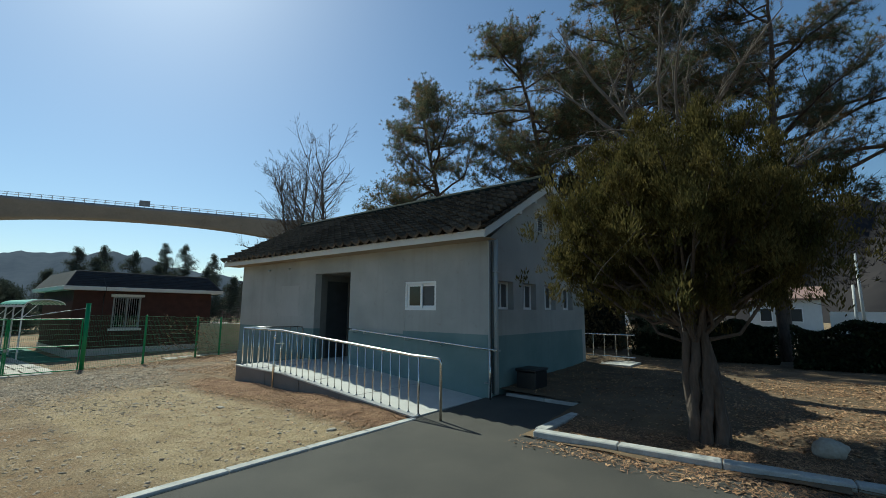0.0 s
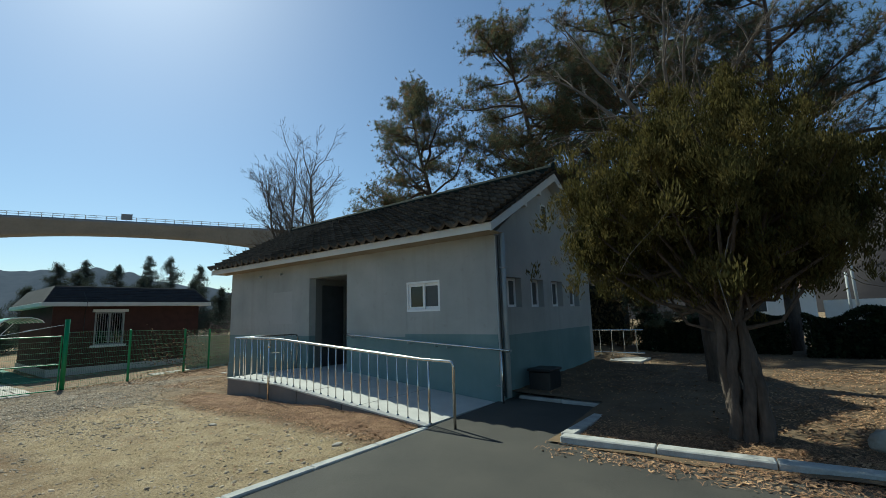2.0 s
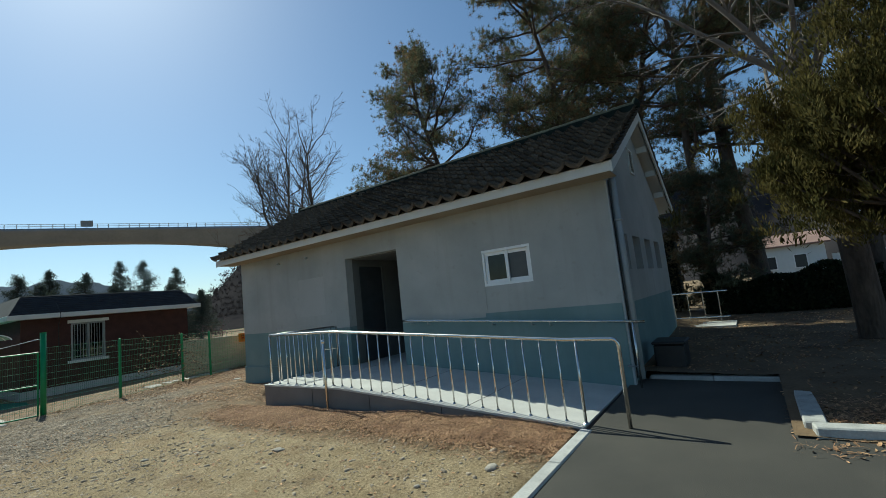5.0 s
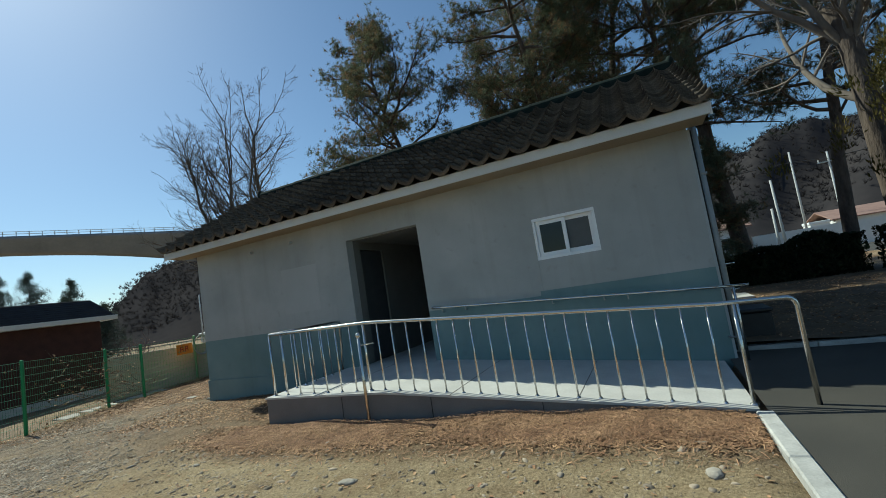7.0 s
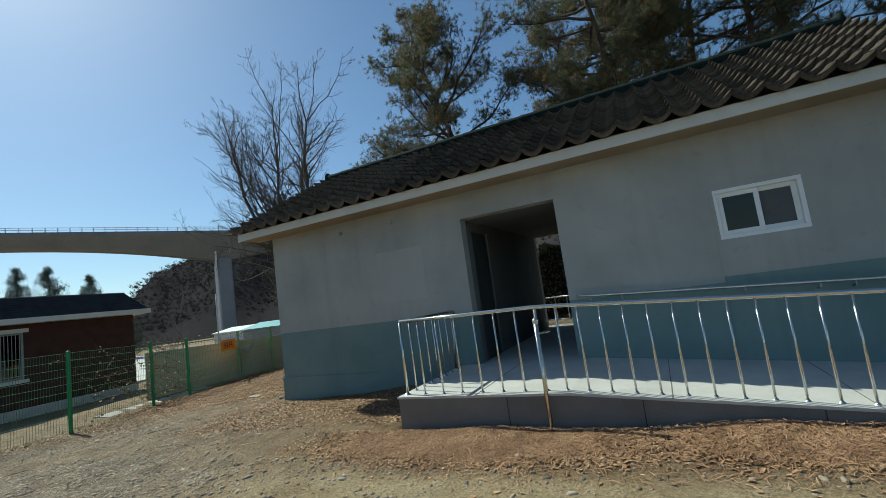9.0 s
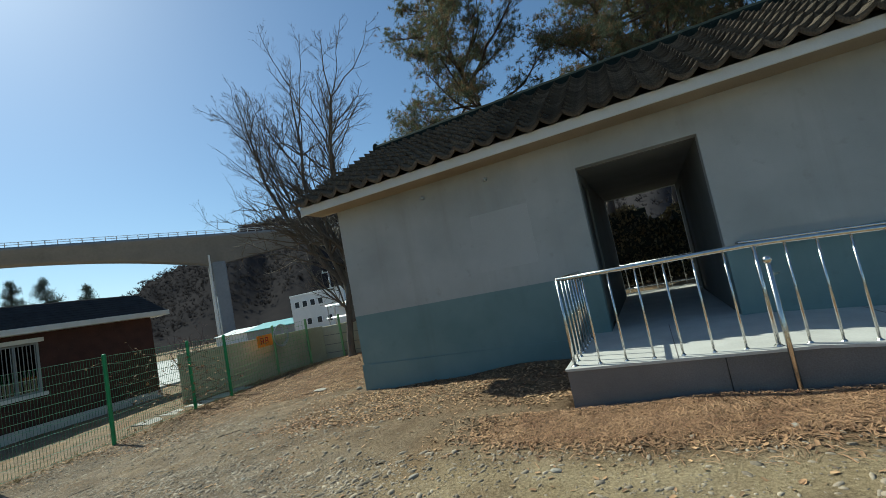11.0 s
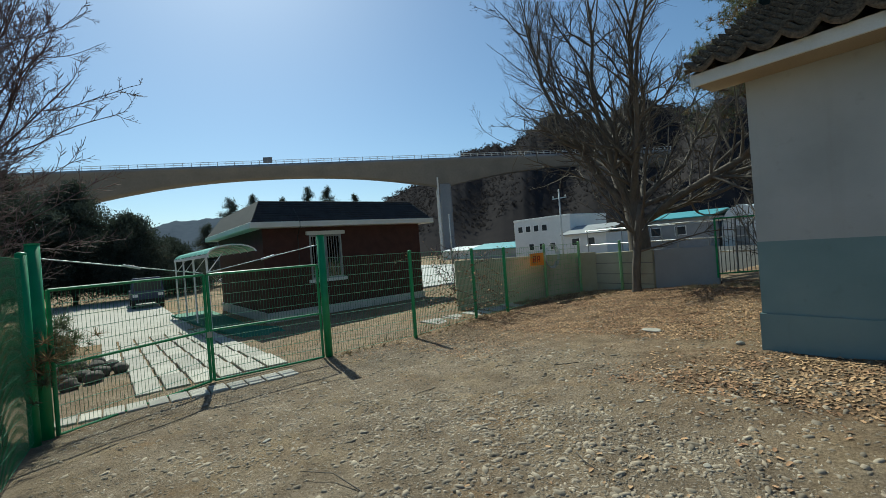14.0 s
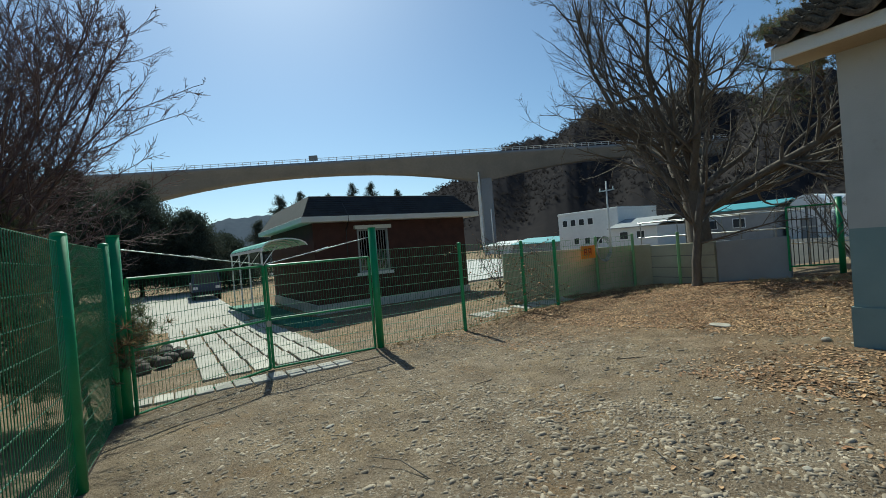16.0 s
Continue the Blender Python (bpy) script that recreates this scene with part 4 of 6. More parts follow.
for (p, q) in ((GA, GM), (GB, GM)):
    a, b = Vector((*p, 0)), Vector((*q, 0))
    d = (b - a).normalized()
    a, b = a + d * 0.12, b - d * 0.03
    zb, zt, zm = -0.66, 1.2, 0.22
    leaf = part("gate_leaf", boxes(), "green paint", gate)
    bm = bmesh.new()
    for z in (zb, zm, zt):
        tube(bm, [a + Vector((0, 0, z)), b + Vector((0, 0, z))], 0.022, 8)
    for e in (a, b):
        tube(bm, [e + Vector((0, 0, zb)), e + Vector((0, 0, zt))], 0.026, 8)
    part("leaf_frame", bm, "green paint", leaf)
    fence_panel(gate, (a.x, a.y), (b.x, b.y), zb, zb, zt, zt)
    hb = bmesh.new()
    tube(hb, [Vector((*p, 1.62)), b + Vector((0, 0, zt + 0.03))], 0.008, 6)
    mid = Vector((*p, 1.62)).lerp(b + Vector((0, 0, zt + 0.03)), 0.5)
    tube(hb, [mid - d * 0.12 + Vector((0, 0, 0.03)), mid + d * 0.12 - Vector((0, 0, 0.03))], 0.02, 6)
    part("stay_cable", hb, "zinc", gate, "steel stay cable with a turnbuckle")
part("latch", boxes(((GM[0] - 0.03, GM[1] - 0.04, 0.1), (GM[0] + 0.05, GM[1] + 0.04, 0.2))), "dark steel", gate)

near = thing("mesh_fence", (-12, -6.85, -0.5), "tall green welded mesh fence with thick posts", "fence")
NP = [(-14.6, -6.86, 1.66), (-12.2, -6.9, 1.64), (-9.8, -6.95, 1.66), (-7.4, -7.75, 1.7), (-5.0, -8.6, 1.72)]
for i, (x, y, z) in enumerate(NP):
    p = part("post", tube(bmesh.new(), [(x, y, gz(x, y) - 0.3), (x, y, z)], 0.057, 16), "green paint", near, "thick round green post", True)
    bm = bmesh.new()
    bmesh.ops.create_uvsphere(bm, u_segments=12, v_segments=6, radius=0.06, matrix=Matrix.LocRotScale((x, y, z), None, (1, 1, 0.55)))
    part("post_cap", bm, "green paint", p, smooth=True)
for (x0, y0, z0), (x1, y1, z1) in zip(NP, NP[1:]):
    fence_panel(near, (x0, y0), (x1, y1), gz(x0, y0) + 0.05, gz(x1, y1) + 0.05, z0 - 0.05, z1 - 0.05, gauge=0.0045)

# ---- block wall, panels and small iron gate behind the yard ----
def slanted_wall(name, a, b, z0, za, zb, th, material, label):
    a, b = Vector((*a, 0)), Vector((*b, 0))
    n = (b - a).normalized().cross(Vector((0, 0, 1))) * th
    bm = bmesh.new()
    lowv = [a, b, b - n, a - n]
    tops = [za, zb, zb, za]
    A = [bm.verts.new(p + Vector((0, 0, z0))) for p in lowv]
    B = [bm.verts.new(p + Vector((0, 0, t))) for p, t in zip(lowv, tops)]
    bm.faces.new(A)
    bm.faces.new(B)
    for i in range(4):
        bm.faces.new((A[i], A[(i + 1) % 4], B[(i + 1) % 4], B[i]))
    bmesh.ops.recalc_face_normals(bm, faces=bm.faces)
    bmesh.ops.bevel(bm, geom=list(bm.edges), offset=0.012, segments=1, affect="EDGES")
    return tagged(part(name, bm, material), label, "wall", kind="structure")


slanted_wall("wall_boundary", (-17.35, 2.02), (-15.1, 5.78), -0.9, 0.93, 0.86, 0.15, "blockwall", "stained yellowish concrete boundary wall")
slanted_wall("wall_blocks", (-15.1, 5.75), (-13.35, 5.75), -0.6, 0.82, 0.86, 0.15, "blockwall", "grey concrete block boundary wall")
slanted_wall("wall_panel", (-13.3, 5.75), (-11.75, 5.8), -0.6, 0.86, 0.9, 0.1, "grey panel", "plain grey boundary wall panel")
for z in (-0.1, 0.18, 0.5):
    bm = boxes(((-15.1, 5.742, z), (-13.35, 5.748, z + 0.02)))
    part("wall_joint", bm, "slab side", bpy.data.objects["wall_blocks"])
iron = thing("iron_gate", (-11.5, 6.0, 0.1), "narrow dark green iron bar gate standing ajar", "gate")
IA, IB = Vector((-11.75, 5.75, 0)), Vector((-11.1, 6.5, 0))
part("frame", tube(tube(tube(bmesh.new(), [IA + Vector((0, 0, 0.2)), IB + Vector((0, 0, 0.2))], 0.02, 6), [IA + Vector((0, 0, 1.55)), IB + Vector((0, 0, 1.55))], 0.02, 6), [IA + Vector((0, 0, 0.1)), IA + Vector((0, 0, 1.55))], 0.025, 6), "green paint", iron)
for i in range(1, 10):
    p = IA.lerp(IB, i / 10)
    part("gate_bar", tube(bmesh.new(), [p + Vector((0, 0, 0.2)), p + Vector((0, 0, 1.55))], 0.009, 6), "dark door", iron)
part("gate_post", tube(bmesh.new(), [IB + Vector((0.05, 0.05, -0.1)), IB + Vector((0.05, 0.05, 1.7))], 0.06, 12), "green paint", iron, "green gate post", True)

sign = thing("warning_sign", (-16.2, 4.5, 0.8), "orange warning plate hung on the fence", "sign")
part("plate", boxes(((-15.80, 3.55, 0.62), (-15.785, 4.15, 0.98)), bevel=0.003), "orange", sign)
for y in (3.68, 3.86):
    part("printed_mark", boxes(((-15.785, y, 0.70), (-15.782, y + 0.03, 0.90)), ((-15.785, y + 0.03, 0.87), (-15.782, y + 0.12, 0.90)), ((-15.785, y + 0.09, 0.72), (-15.782, y + 0.12, 0.87)), ((-15.785, y + 0.03, 0.78), (-15.782, y + 0.09, 0.81))), "red print", sign)
hose = thing("coiled_hose", (-15.75, 4.45, 0.8), "coiled grey hose hung on the fence", "hose")
for k in range(4):
    r = 0.27 + 0.015 * k
    part("coil", tube(bmesh.new(), [(-15.76 + 0.025 * k, 4.45 + r * math.cos(a), 0.85 + 1.15 * r * math.sin(a)) for a in np.linspace(0, 2 * math.pi, 20)], 0.011, 6), "pipe", hose)

# ---- bridge ----
bridge = thing("motorway_bridge", (-150, 50, -2), "high grey concrete box-girder bridge on a tall pier", "bridge")
BD = Vector((0.446, 0.895, 0)).normalized()
BN = Vector((BD.y, -BD.x, 0))
B0 = Vector((-156, 39, 0))
HALF = 58.0


def girder_depth(s):
    k = abs(((s + HALF) % (2 * HALF)) - HALF) / HALF
    return 3.6 + 6.0 * k ** 2.2


ss = np.arange(-260, 150, 3.0)
vs, fs = [], []
for s in ss:
    c = B0 + BD * float(s)
    d = girder_depth(float(s))
    for u, z in ((-6, 32.3), (6, 32.3), (6, 31.4), (3.2, 30.6), (3.0, 32.3 - d), (-3.0, 32.3 - d), (-3.2, 30.6), (-6, 31.4)):
        p = c + BN * u
        vs.append((p.x, p.y, z))
for i in range(len(ss) - 1):
    for k in range(8):
        fs.append((i * 8 + k, i * 8 + (k + 1) % 8, i * 8 + 8 + (k + 1) % 8, i * 8 + 8 + k))
mesh_part("girder", vs, fs, "bridge", bridge, "haunched concrete box girder")
for s in (-3 * HALF, -HALF, HALF):
    c = B0 + BD * s
    bm = bmesh.new()
    for u in ((-1.9,), (1.9,)):
        m = Matrix.LocRotScale(c + BD * u[0] * 0 + Vector((0, 0, 10.5)), Euler((0, 0, math.atan2(BD.y, BD.x))), (4.4, 6.2, 27))
    bmesh.ops.create_cube(bm, size=1.0, matrix=m)
    bmesh.ops.bevel(bm, geom=list(bm.edges), offset=0.4, segments=1, affect="EDGES")
    part("pier", bm, "bridge", bridge, "tall rectangular pier")
for side in (-5.8, 5.8):
    bm = bmesh.new()
    for i, s in enumerate(np.arange(-260, 148, 2.5)):
        c = B0 + BD * float(s) + BN * side
        bar(bm, c + Vector((0, 0, 32.3)), c + Vector((0, 0, 33.5)), 0.16)
    for z in (32.9, 33.5):
        bar(bm, B0 + BD * -260 + BN * side + Vector((0, 0, z)), B0 + BD * 148 + BN * side + Vector((0, 0, z)), 0.12)
    part("parapet_rail", bm, "far white", bridge, "pale parapet railing")
c = B0 + BN * 5.8
bm = bmesh.new()
bmesh.ops.create_cube(bm, size=1.0, matrix=Matrix.LocRotScale(c + Vector((0, 0, 33.6)), Euler((0, 0, math.atan2(BD.y, BD.x))), (2.8, 0.2, 1.8)))
part("sign_board", bm, "bridge", bridge)
part("drain_pipe", tube(bmesh.new(), [B0 + BD * (HALF - 2.6) + BN * 3.3 + Vector((0, 0, 26)), B0 + BD * (HALF - 2.6) + BN * 3.3 + Vector((0, 0, -2))], 0.3, 8), "far white", bridge)

# ---- growing things ----
class Wood:
    """Collects tapering tubes and turns them into one mesh."""

    def __init__(self):
        self.v, self.f, self.n = [], [], 0

    def add(self, pts, r0, r1, sides=5):
        pts = np.asarray(pts, float)
        k = len(pts)
        d = np.gradient(pts, axis=0)
        d /= np.linalg.norm(d, axis=1)[:, None] + 1e-9
        ref = np.array([0.21, 0.37, 0.9]) if abs(d[0, 2]) < 0.8 else np.array([0.9, 0.3, 0.1])
        x = np.cross(d, ref)
        x /= np.linalg.norm(x, axis=1)[:, None] + 1e-9
        y = np.cross(d, x)
        a = np.arange(sides) * 2 * math.pi / sides
        r = np.linspace(r0, r1, k)[:, None, None]
        ring = pts[:, None, :] + r * (np.cos(a)[None, :, None] * x[:, None, :] + np.sin(a)[None, :, None] * y[:, None, :])
        self.v.append(ring.reshape(-1, 3))
        i = (np.arange(k - 1)[:, None] * sides + np.arange(sides)[None, :])
        j = (np.arange(k - 1)[:, None] * sides + (np.arange(sides)[None, :] + 1) % sides)
        q = np.stack([i, j, j + sides, i + sides], -1).reshape(-1, 4) + self.n
        self.f.append(q)
        self.n += k * sides

    def mesh(self, name, material, parent, label=""):
        return mesh_part(name, np.concatenate(self.v), np.concatenate(self.f), material, parent, label, True)


def wander(rs, p, d, length, steps, bend, lift):
    """A crooked line from p along d, drawn up (or down) by lift."""
    p, d = np.array(p, float), np.array(d, float)
    d /= np.linalg.norm(d)
    out = [p.copy()]
    for _ in range(steps):
        d = d + rs.randn(3) * bend + np.array([0, 0, lift])
        d /= np.linalg.norm(d)
        p = p + d * length / steps
        out.append(p.copy())
    return np.array(out), d


def aside(rs, d, lo, hi):
    """A direction turned away from d by an angle between lo and hi degrees."""
    d = np.asarray(d, float) / np.linalg.norm(d)
    r = rs.randn(3)
    r -= d * r.dot(d)
    r /= np.linalg.norm(r) + 1e-9
    a = radians(rs.uniform(lo, hi))
    return d * math.cos(a) + r * math.sin(a)


def twigs(wood, rs, pts, d, length, r, level, count, lift, bend=0.12, thin=0.0032):
    """Side shoots along a branch, branching again."""
    for _ in range(count):
        k = rs.uniform(0.2, 1.0)
        i = min(int(k * (len(pts) - 1)), len(pts) - 2)
        f = k * (len(pts) - 1) - i
        p = pts[i] * (1 - f) + pts[i + 1] * f
        loc = pts[i + 1] - pts[i]
        L = length * rs.uniform(0.45, 1.0) * (1.15 - 0.6 * k)
        nd = aside(rs, loc, 25, 60)
        q, e = wander(rs, p, nd, L, 4 if level > 1 else 3, bend, lift)
        rr = max(thin, r * (1 - 0.55 * k) * 0.55)
        wood.add(q, rr, max(thin * 0.6, rr * 0.3), 4 if level > 1 else 3)
        if level > 0:
            twigs(wood, rs, q, e, L * 0.52, rr, level - 1, max(2, int(count * 0.75)), lift, bend, thin)


def bare_tree(name, base, trunk_r, trunk_h, limbs, limb_len, seed, material, label, counts=(7, 6), lift=0.06, tilt=(20, 55), lean=(0, 0, 1), thin=0.0032, trunk_m=None, stout=(0.2, 0.38), bend=0.09, start=0.55):
    rs = np.random.RandomState(seed)
    t = thing(name, base, label, "tree")
    w = Wood()
    b = np.array(base, float) - [0, 0, 0.25]
    tr, d = wander(rs, b, lean, trunk_h, 6, 0.05, 0.02)
    w.add(tr, trunk_r, trunk_r * 0.72, 12)
    w.add([b, b + [0, 0, 0.35]], trunk_r * 1.5, trunk_r * 1.02, 12)
    w.mesh("trunk", trunk_m or material, t)
    crown = Wood()
    for i in range(limbs):
        a = 2 * math.pi * (i * 0.618 + rs.uniform(-0.06, 0.06))
        ti = radians(tilt[0] + (tilt[1] - tilt[0]) * ((i * 0.381) % 1.0)) * (0.35 if i == 0 else 1)
        nd = np.array([math.cos(a) * math.sin(ti), math.sin(a) * math.sin(ti), math.cos(ti)])
        k = rs.uniform(start, 1.0)
        p = tr[int(k * 6)]
        L = limb_len * rs.uniform(0.75, 1.1)
        q, e = wander(rs, p, nd, L, 10, bend, lift * 0.7)
        r = trunk_r * rs.uniform(*stout)
        crown.add(q, r, 0.008, 7)
        for _ in range(counts[0]):
            k2 = rs.uniform(0.18, 0.97)
            j = int(k2 * 10)
            nd2 = aside(rs, q[min(j + 1, 10)] - q[max(j - 1, 0)], 25, 60)
            L2 = L * rs.uniform(0.25, 0.5) * (1.2 - 0.65 * k2)
            q2, e2 = wander(rs, q[j], nd2, L2, 7, bend * 1.15, lift)
            r2 = max(0.008, r * (1 - 0.75 * k2) * 0.55)
            crown.add(q2, r2, 0.005, 5)
            twigs(crown, rs, q2, e2, L2 * 0.42, r2, 1, counts[1], lift, bend, thin=thin)
        twigs(crown, rs, q[5:], e, L * 0.16, 0.012, 1, counts[1] * 2, lift, bend, thin=thin)
    crown.mesh("crown", material, t, "dense bare twigs")
    return t


def scatter(name, tv, tf, pos, scale, yaw, tilt, material, parent=None, label="", kind="stuff", category="", axis=None):
    """Many copies of a small shape as one mesh, each turned and scaled."""
    tv, tf = np.asarray(tv, float), np.asarray(tf, int)
    n = len(pos)
    S = np.asarray(scale, float)
    if S.ndim == 1:
        S = S[:, None] * np.ones(3)
    P = tv[None] * S[:, None, :]
    ct, st = np.cos(tilt)[:, None], np.sin(tilt)[:, None]
    y, z = P[..., 1] * ct - P[..., 2] * st, P[..., 1] * st + P[..., 2] * ct
    x = P[..., 0]
    cy, sy = np.cos(yaw)[:, None], np.sin(yaw)[:, None]
    Q = np.stack([x * cy - y * sy, x * sy + y * cy, z], -1) + np.asarray(pos)[:, None, :]
    F = (tf[None] + (np.arange(n) * len(tv))[:, None, None]).reshape(-1, tf.shape[1])
    ob = mesh_part(name, Q.reshape(-1, 3), F, material, parent, "" if parent is None else label)
    if parent is None:
        tagged(ob, label, category, kind=kind)
    elif kind:
        tagged(ob, kind=kind)
    return ob


def tuft(seed, n, length, width, up=0.3):
    """A burst of thin needles."""
    rs = np.random.RandomState(seed)
    v, f = [], []
    for i in range(n):
        d = rs.randn(3)
        d[2] = d[2] * 0.8 + up
        d /= np.linalg.norm(d)
        s = np.cross(d, rs.randn(3))
        s *= width / np.linalg.norm(s)
        p = d * length * rs.uniform(0.7, 1.1)
        k = len(v)
        v += [s + d * 0.02, -s + d * 0.02, p]
        f.append((k, k + 1, k + 2))
    return np.array(v), np.array(f)


def flake(seed, n, size, up):
    """A loose spray of small overlapping scale leaves that point up and outward."""
    rs = np.random.RandomState(seed)
    v, f = [], []
    for i in range(n):
        c = rs.randn(3) * np.array([0.45, 0.45, 0.6])
        d = c * 0.6 + np.array([0, 0, up]) + rs.randn(3) * 0.4
        d /= np.linalg.norm(d)
        s = np.cross(d, rs.randn(3))
        s /= np.linalg.norm(s)
        L, w = size * rs.uniform(0.6, 1.2), size * 0.13
        k = len(v)
        v += [c, c + d * L * 0.5 + s * w, c + d * L, c + d * L * 0.5 - s * w]
        f.append((k, k + 1, k + 2, k + 3))
    return np.array(v), np.array(f)


PINE_TUFT = tuft(1, 30, 1.0, 0.028)


def pine(base, height, crown_lo, radius, seed, lean=(0, 0, 1), r=0.17, limbs=24, drift=(0, 0), brown=0.3, extra=(), label="tall red pine with dark needle clumps and a curved trunk", dense=2.1):
    rs = np.random.RandomState(seed)
    t = thing("pine_tree", base, label, "tree", "pines behind the building")
    b = np.array(base, float) - [0, 0, 0.3]
    tr, d = wander(rs, b, lean, height, 16, 0.07, 0.09)
    tr[:, 0] += np.linspace(0, 1, 17) ** 1.5 * drift[0]
    tr[:, 1] += np.linspace(0, 1, 17) ** 1.5 * drift[1]
    w = Wood()
    w.add(tr, r, 0.03, 10)
    w.mesh("trunk", "bark", t)
    cw, pos, sz = Wood(), [], []
    zrel = (tr[:, 2] - base[2]) / height

    def at(k):
        return np.array([np.interp(k, zrel, tr[:, i]) for i in range(3)])

    def limb(p, a, L, rise):
        nd = np.array([math.cos(a), math.sin(a), rise])
        q, e = wander(rs, p, nd, L, 7, 0.17, 0.03)
        cw.add(q, 0.012 + 0.016 * L, 0.01, 6)
        for s in range(int(4 + 2.6 * L)):
            k2 = rs.uniform(0.3, 1.0)
            j = min(int(k2 * 7), 6)
            nd2 = aside(rs, q[j + 1] - q[j], 20, 65)
            nd2[2] = abs(nd2[2]) * 0.5 + 0.15
            L2 = rs.uniform(0.35, 0.95) * (0.5 + 0.25 * L)
            q2, e2 = wander(rs, q[j], nd2, L2, 4, 0.14, 0.08)
            cw.add(q2, 0.014, 0.005, 4)
            for _ in range(int(rs.randint(5, 10) * dense)):
                m = rs.randint(1, 5)
                pos.append(q2[m] + rs.randn(3) * np.array([0.2, 0.2, 0.075]))
                sz.append(rs.uniform(0.12, 0.22))
        for _ in range(int(9 * dense)):
            pos.append(q[-1] + rs.randn(3) * 0.17)
            sz.append(rs.uniform(0.13, 0.22))

    for i in range(limbs):
        k = crown_lo + (1 - crown_lo) * (i + rs.uniform(0, 0.8)) / limbs
        a = rs.uniform(0, 2 * math.pi)
        shape = math.sin(math.pi * min(1, 0.22 + 0.74 * (k - crown_lo) / (1 - crown_lo))) ** 0.8
        limb(at(min(k, 0.98)), a, max(0.5, radius * shape * rs.uniform(0.65, 1.1)), rs.uniform(-0.05, 0.45))
    for k, a, L in extra:
        limb(at(k), radians(a), L, 0.12)
    for _ in range(int(20 * dense)):
        pos.append(tr[-1] + rs.randn(3) * 0.22)
        sz.append(0.18)
    tagged(cw.mesh("branchwork", "bark", t), kind="stuff")
    pos, sz = np.array(pos), np.array(sz)
    dry = rs.rand(len(pos)) < brown
    for msk, m in ((~dry, "needle"), (dry, "dry needle")):
        n = msk.sum()
        if n:
            scatter("needles", *PINE_TUFT, pos[msk], sz[msk], rs.uniform(0, 6.3, n), rs.uniform(-0.5, 0.5, n), m, t, "needle clumps", kind="stuff")
    return t


def gz3(x, y, dz=0.0):
    return (x, y, gz(x, y) + dz)


# pines in a row behind the building
pine(gz3(-7.3, 9.8), 13.6, 0.44, 4.0, 11, lean=(-0.05, 0, 1), r=0.2, limbs=36, drift=(-1.6, 0), extra=((0.5, 178, 5.2), (0.46, 165, 4.6), (0.56, 190, 4.2), (0.5, 200, 3.6)))
pine(gz3(-3.2, 9.2), 13.2, 0.40, 3.2, 12, r=0.21, limbs=34, drift=(0.6, 0))
pine(gz3(-0.6, 9.6), 15.0, 0.34, 3.8, 13, r=0.22, limbs=30)
pine(gz3(0.9, 9.3), 13.0, 0.3, 3.4, 14, r=0.17, limbs=28)
pine(gz3(2.35, 9.1), 15.5, 0.30, 4.0, 15, r=0.26, limbs=26, drift=(0.5, 0), label="tall red pine with a forked dark trunk")
pine(gz3(4.7, 9.0), 11.2, 0.34, 3.4, 16, r=0.2, limbs=28, drift=(0.8, 0), extra=((0.48, 8, 4.6), (0.42, -6, 4.2), (0.55, 15, 3.6)))
pine(gz3(-1.9, 12.5), 15.0, 0.35, 3.8, 17, r=0.22, limbs=30)
pine(gz3(-5.4, 10.6), 13.6, 0.40, 3.3, 18, r=0.18, limbs=32, brown=0.45)
pine(gz3(1.3, 8.4), 4.2, 0.12, 1.1, 19, r=0.06, limbs=22, label="young pine with a slender trunk")
pine(gz3(-12.5, 13.5), 8.8, 0.55, 2.4, 21, r=0.13, limbs=14, label="small pine seen beyond bare branches")

# bare trees
bare_tree("ginkgo_tree", gz3(-14.1, 6.7), 0.36, 3.1, 16, 8.6, 31, "dark twig", "large leafless tree with a thick trunk and ascending limbs", counts=(14, 9), lift=0.08, tilt=(8, 78), stout=(0.17, 0.36), bend=0.13, start=0.75, thin=0.004)
bare_tree("young_tree", gz3(-13.55, 5.2), 0.12, 2.6, 7, 2.6, 32, "dark twig", "slender leafless tree in front of the block wall", counts=(5, 5), lift=0.0, tilt=(30, 80))
bare_tree("bare_tree", gz3(3.5, 2.9), 0.2, 5.2, 9, 4.6, 33, "pale bark", "tall leafless tree with pale drooping twigs", counts=(8, 6), lift=-0.01, tilt=(8, 70), thin=0.005, trunk_m="bark")
bare_tree("bare_tree", gz3(-17.6, -9.6), 0.15, 1.6, 26, 7.3, 34, "red twig", "bushy leafless tree with reddish ascending twigs", counts=(16, 9), lift=0.10, tilt=(4, 46), thin=0.005)
bare_tree("bare_shrub", gz3(-11.2, 8.0), 0.05, 0.5, 9, 2.4, 36, "pale bark", "leafless shrub behind the block wall", counts=(5, 5), lift=0.05, tilt=(15, 60))
bare_tree("bare_shrub", gz3(-22.3, 5.9), 0.05, 0.4, 9, 2.4, 37, "red twig", "reddish leafless shrub at the house corner", counts=(5, 5), lift=0.05, tilt=(15, 70))


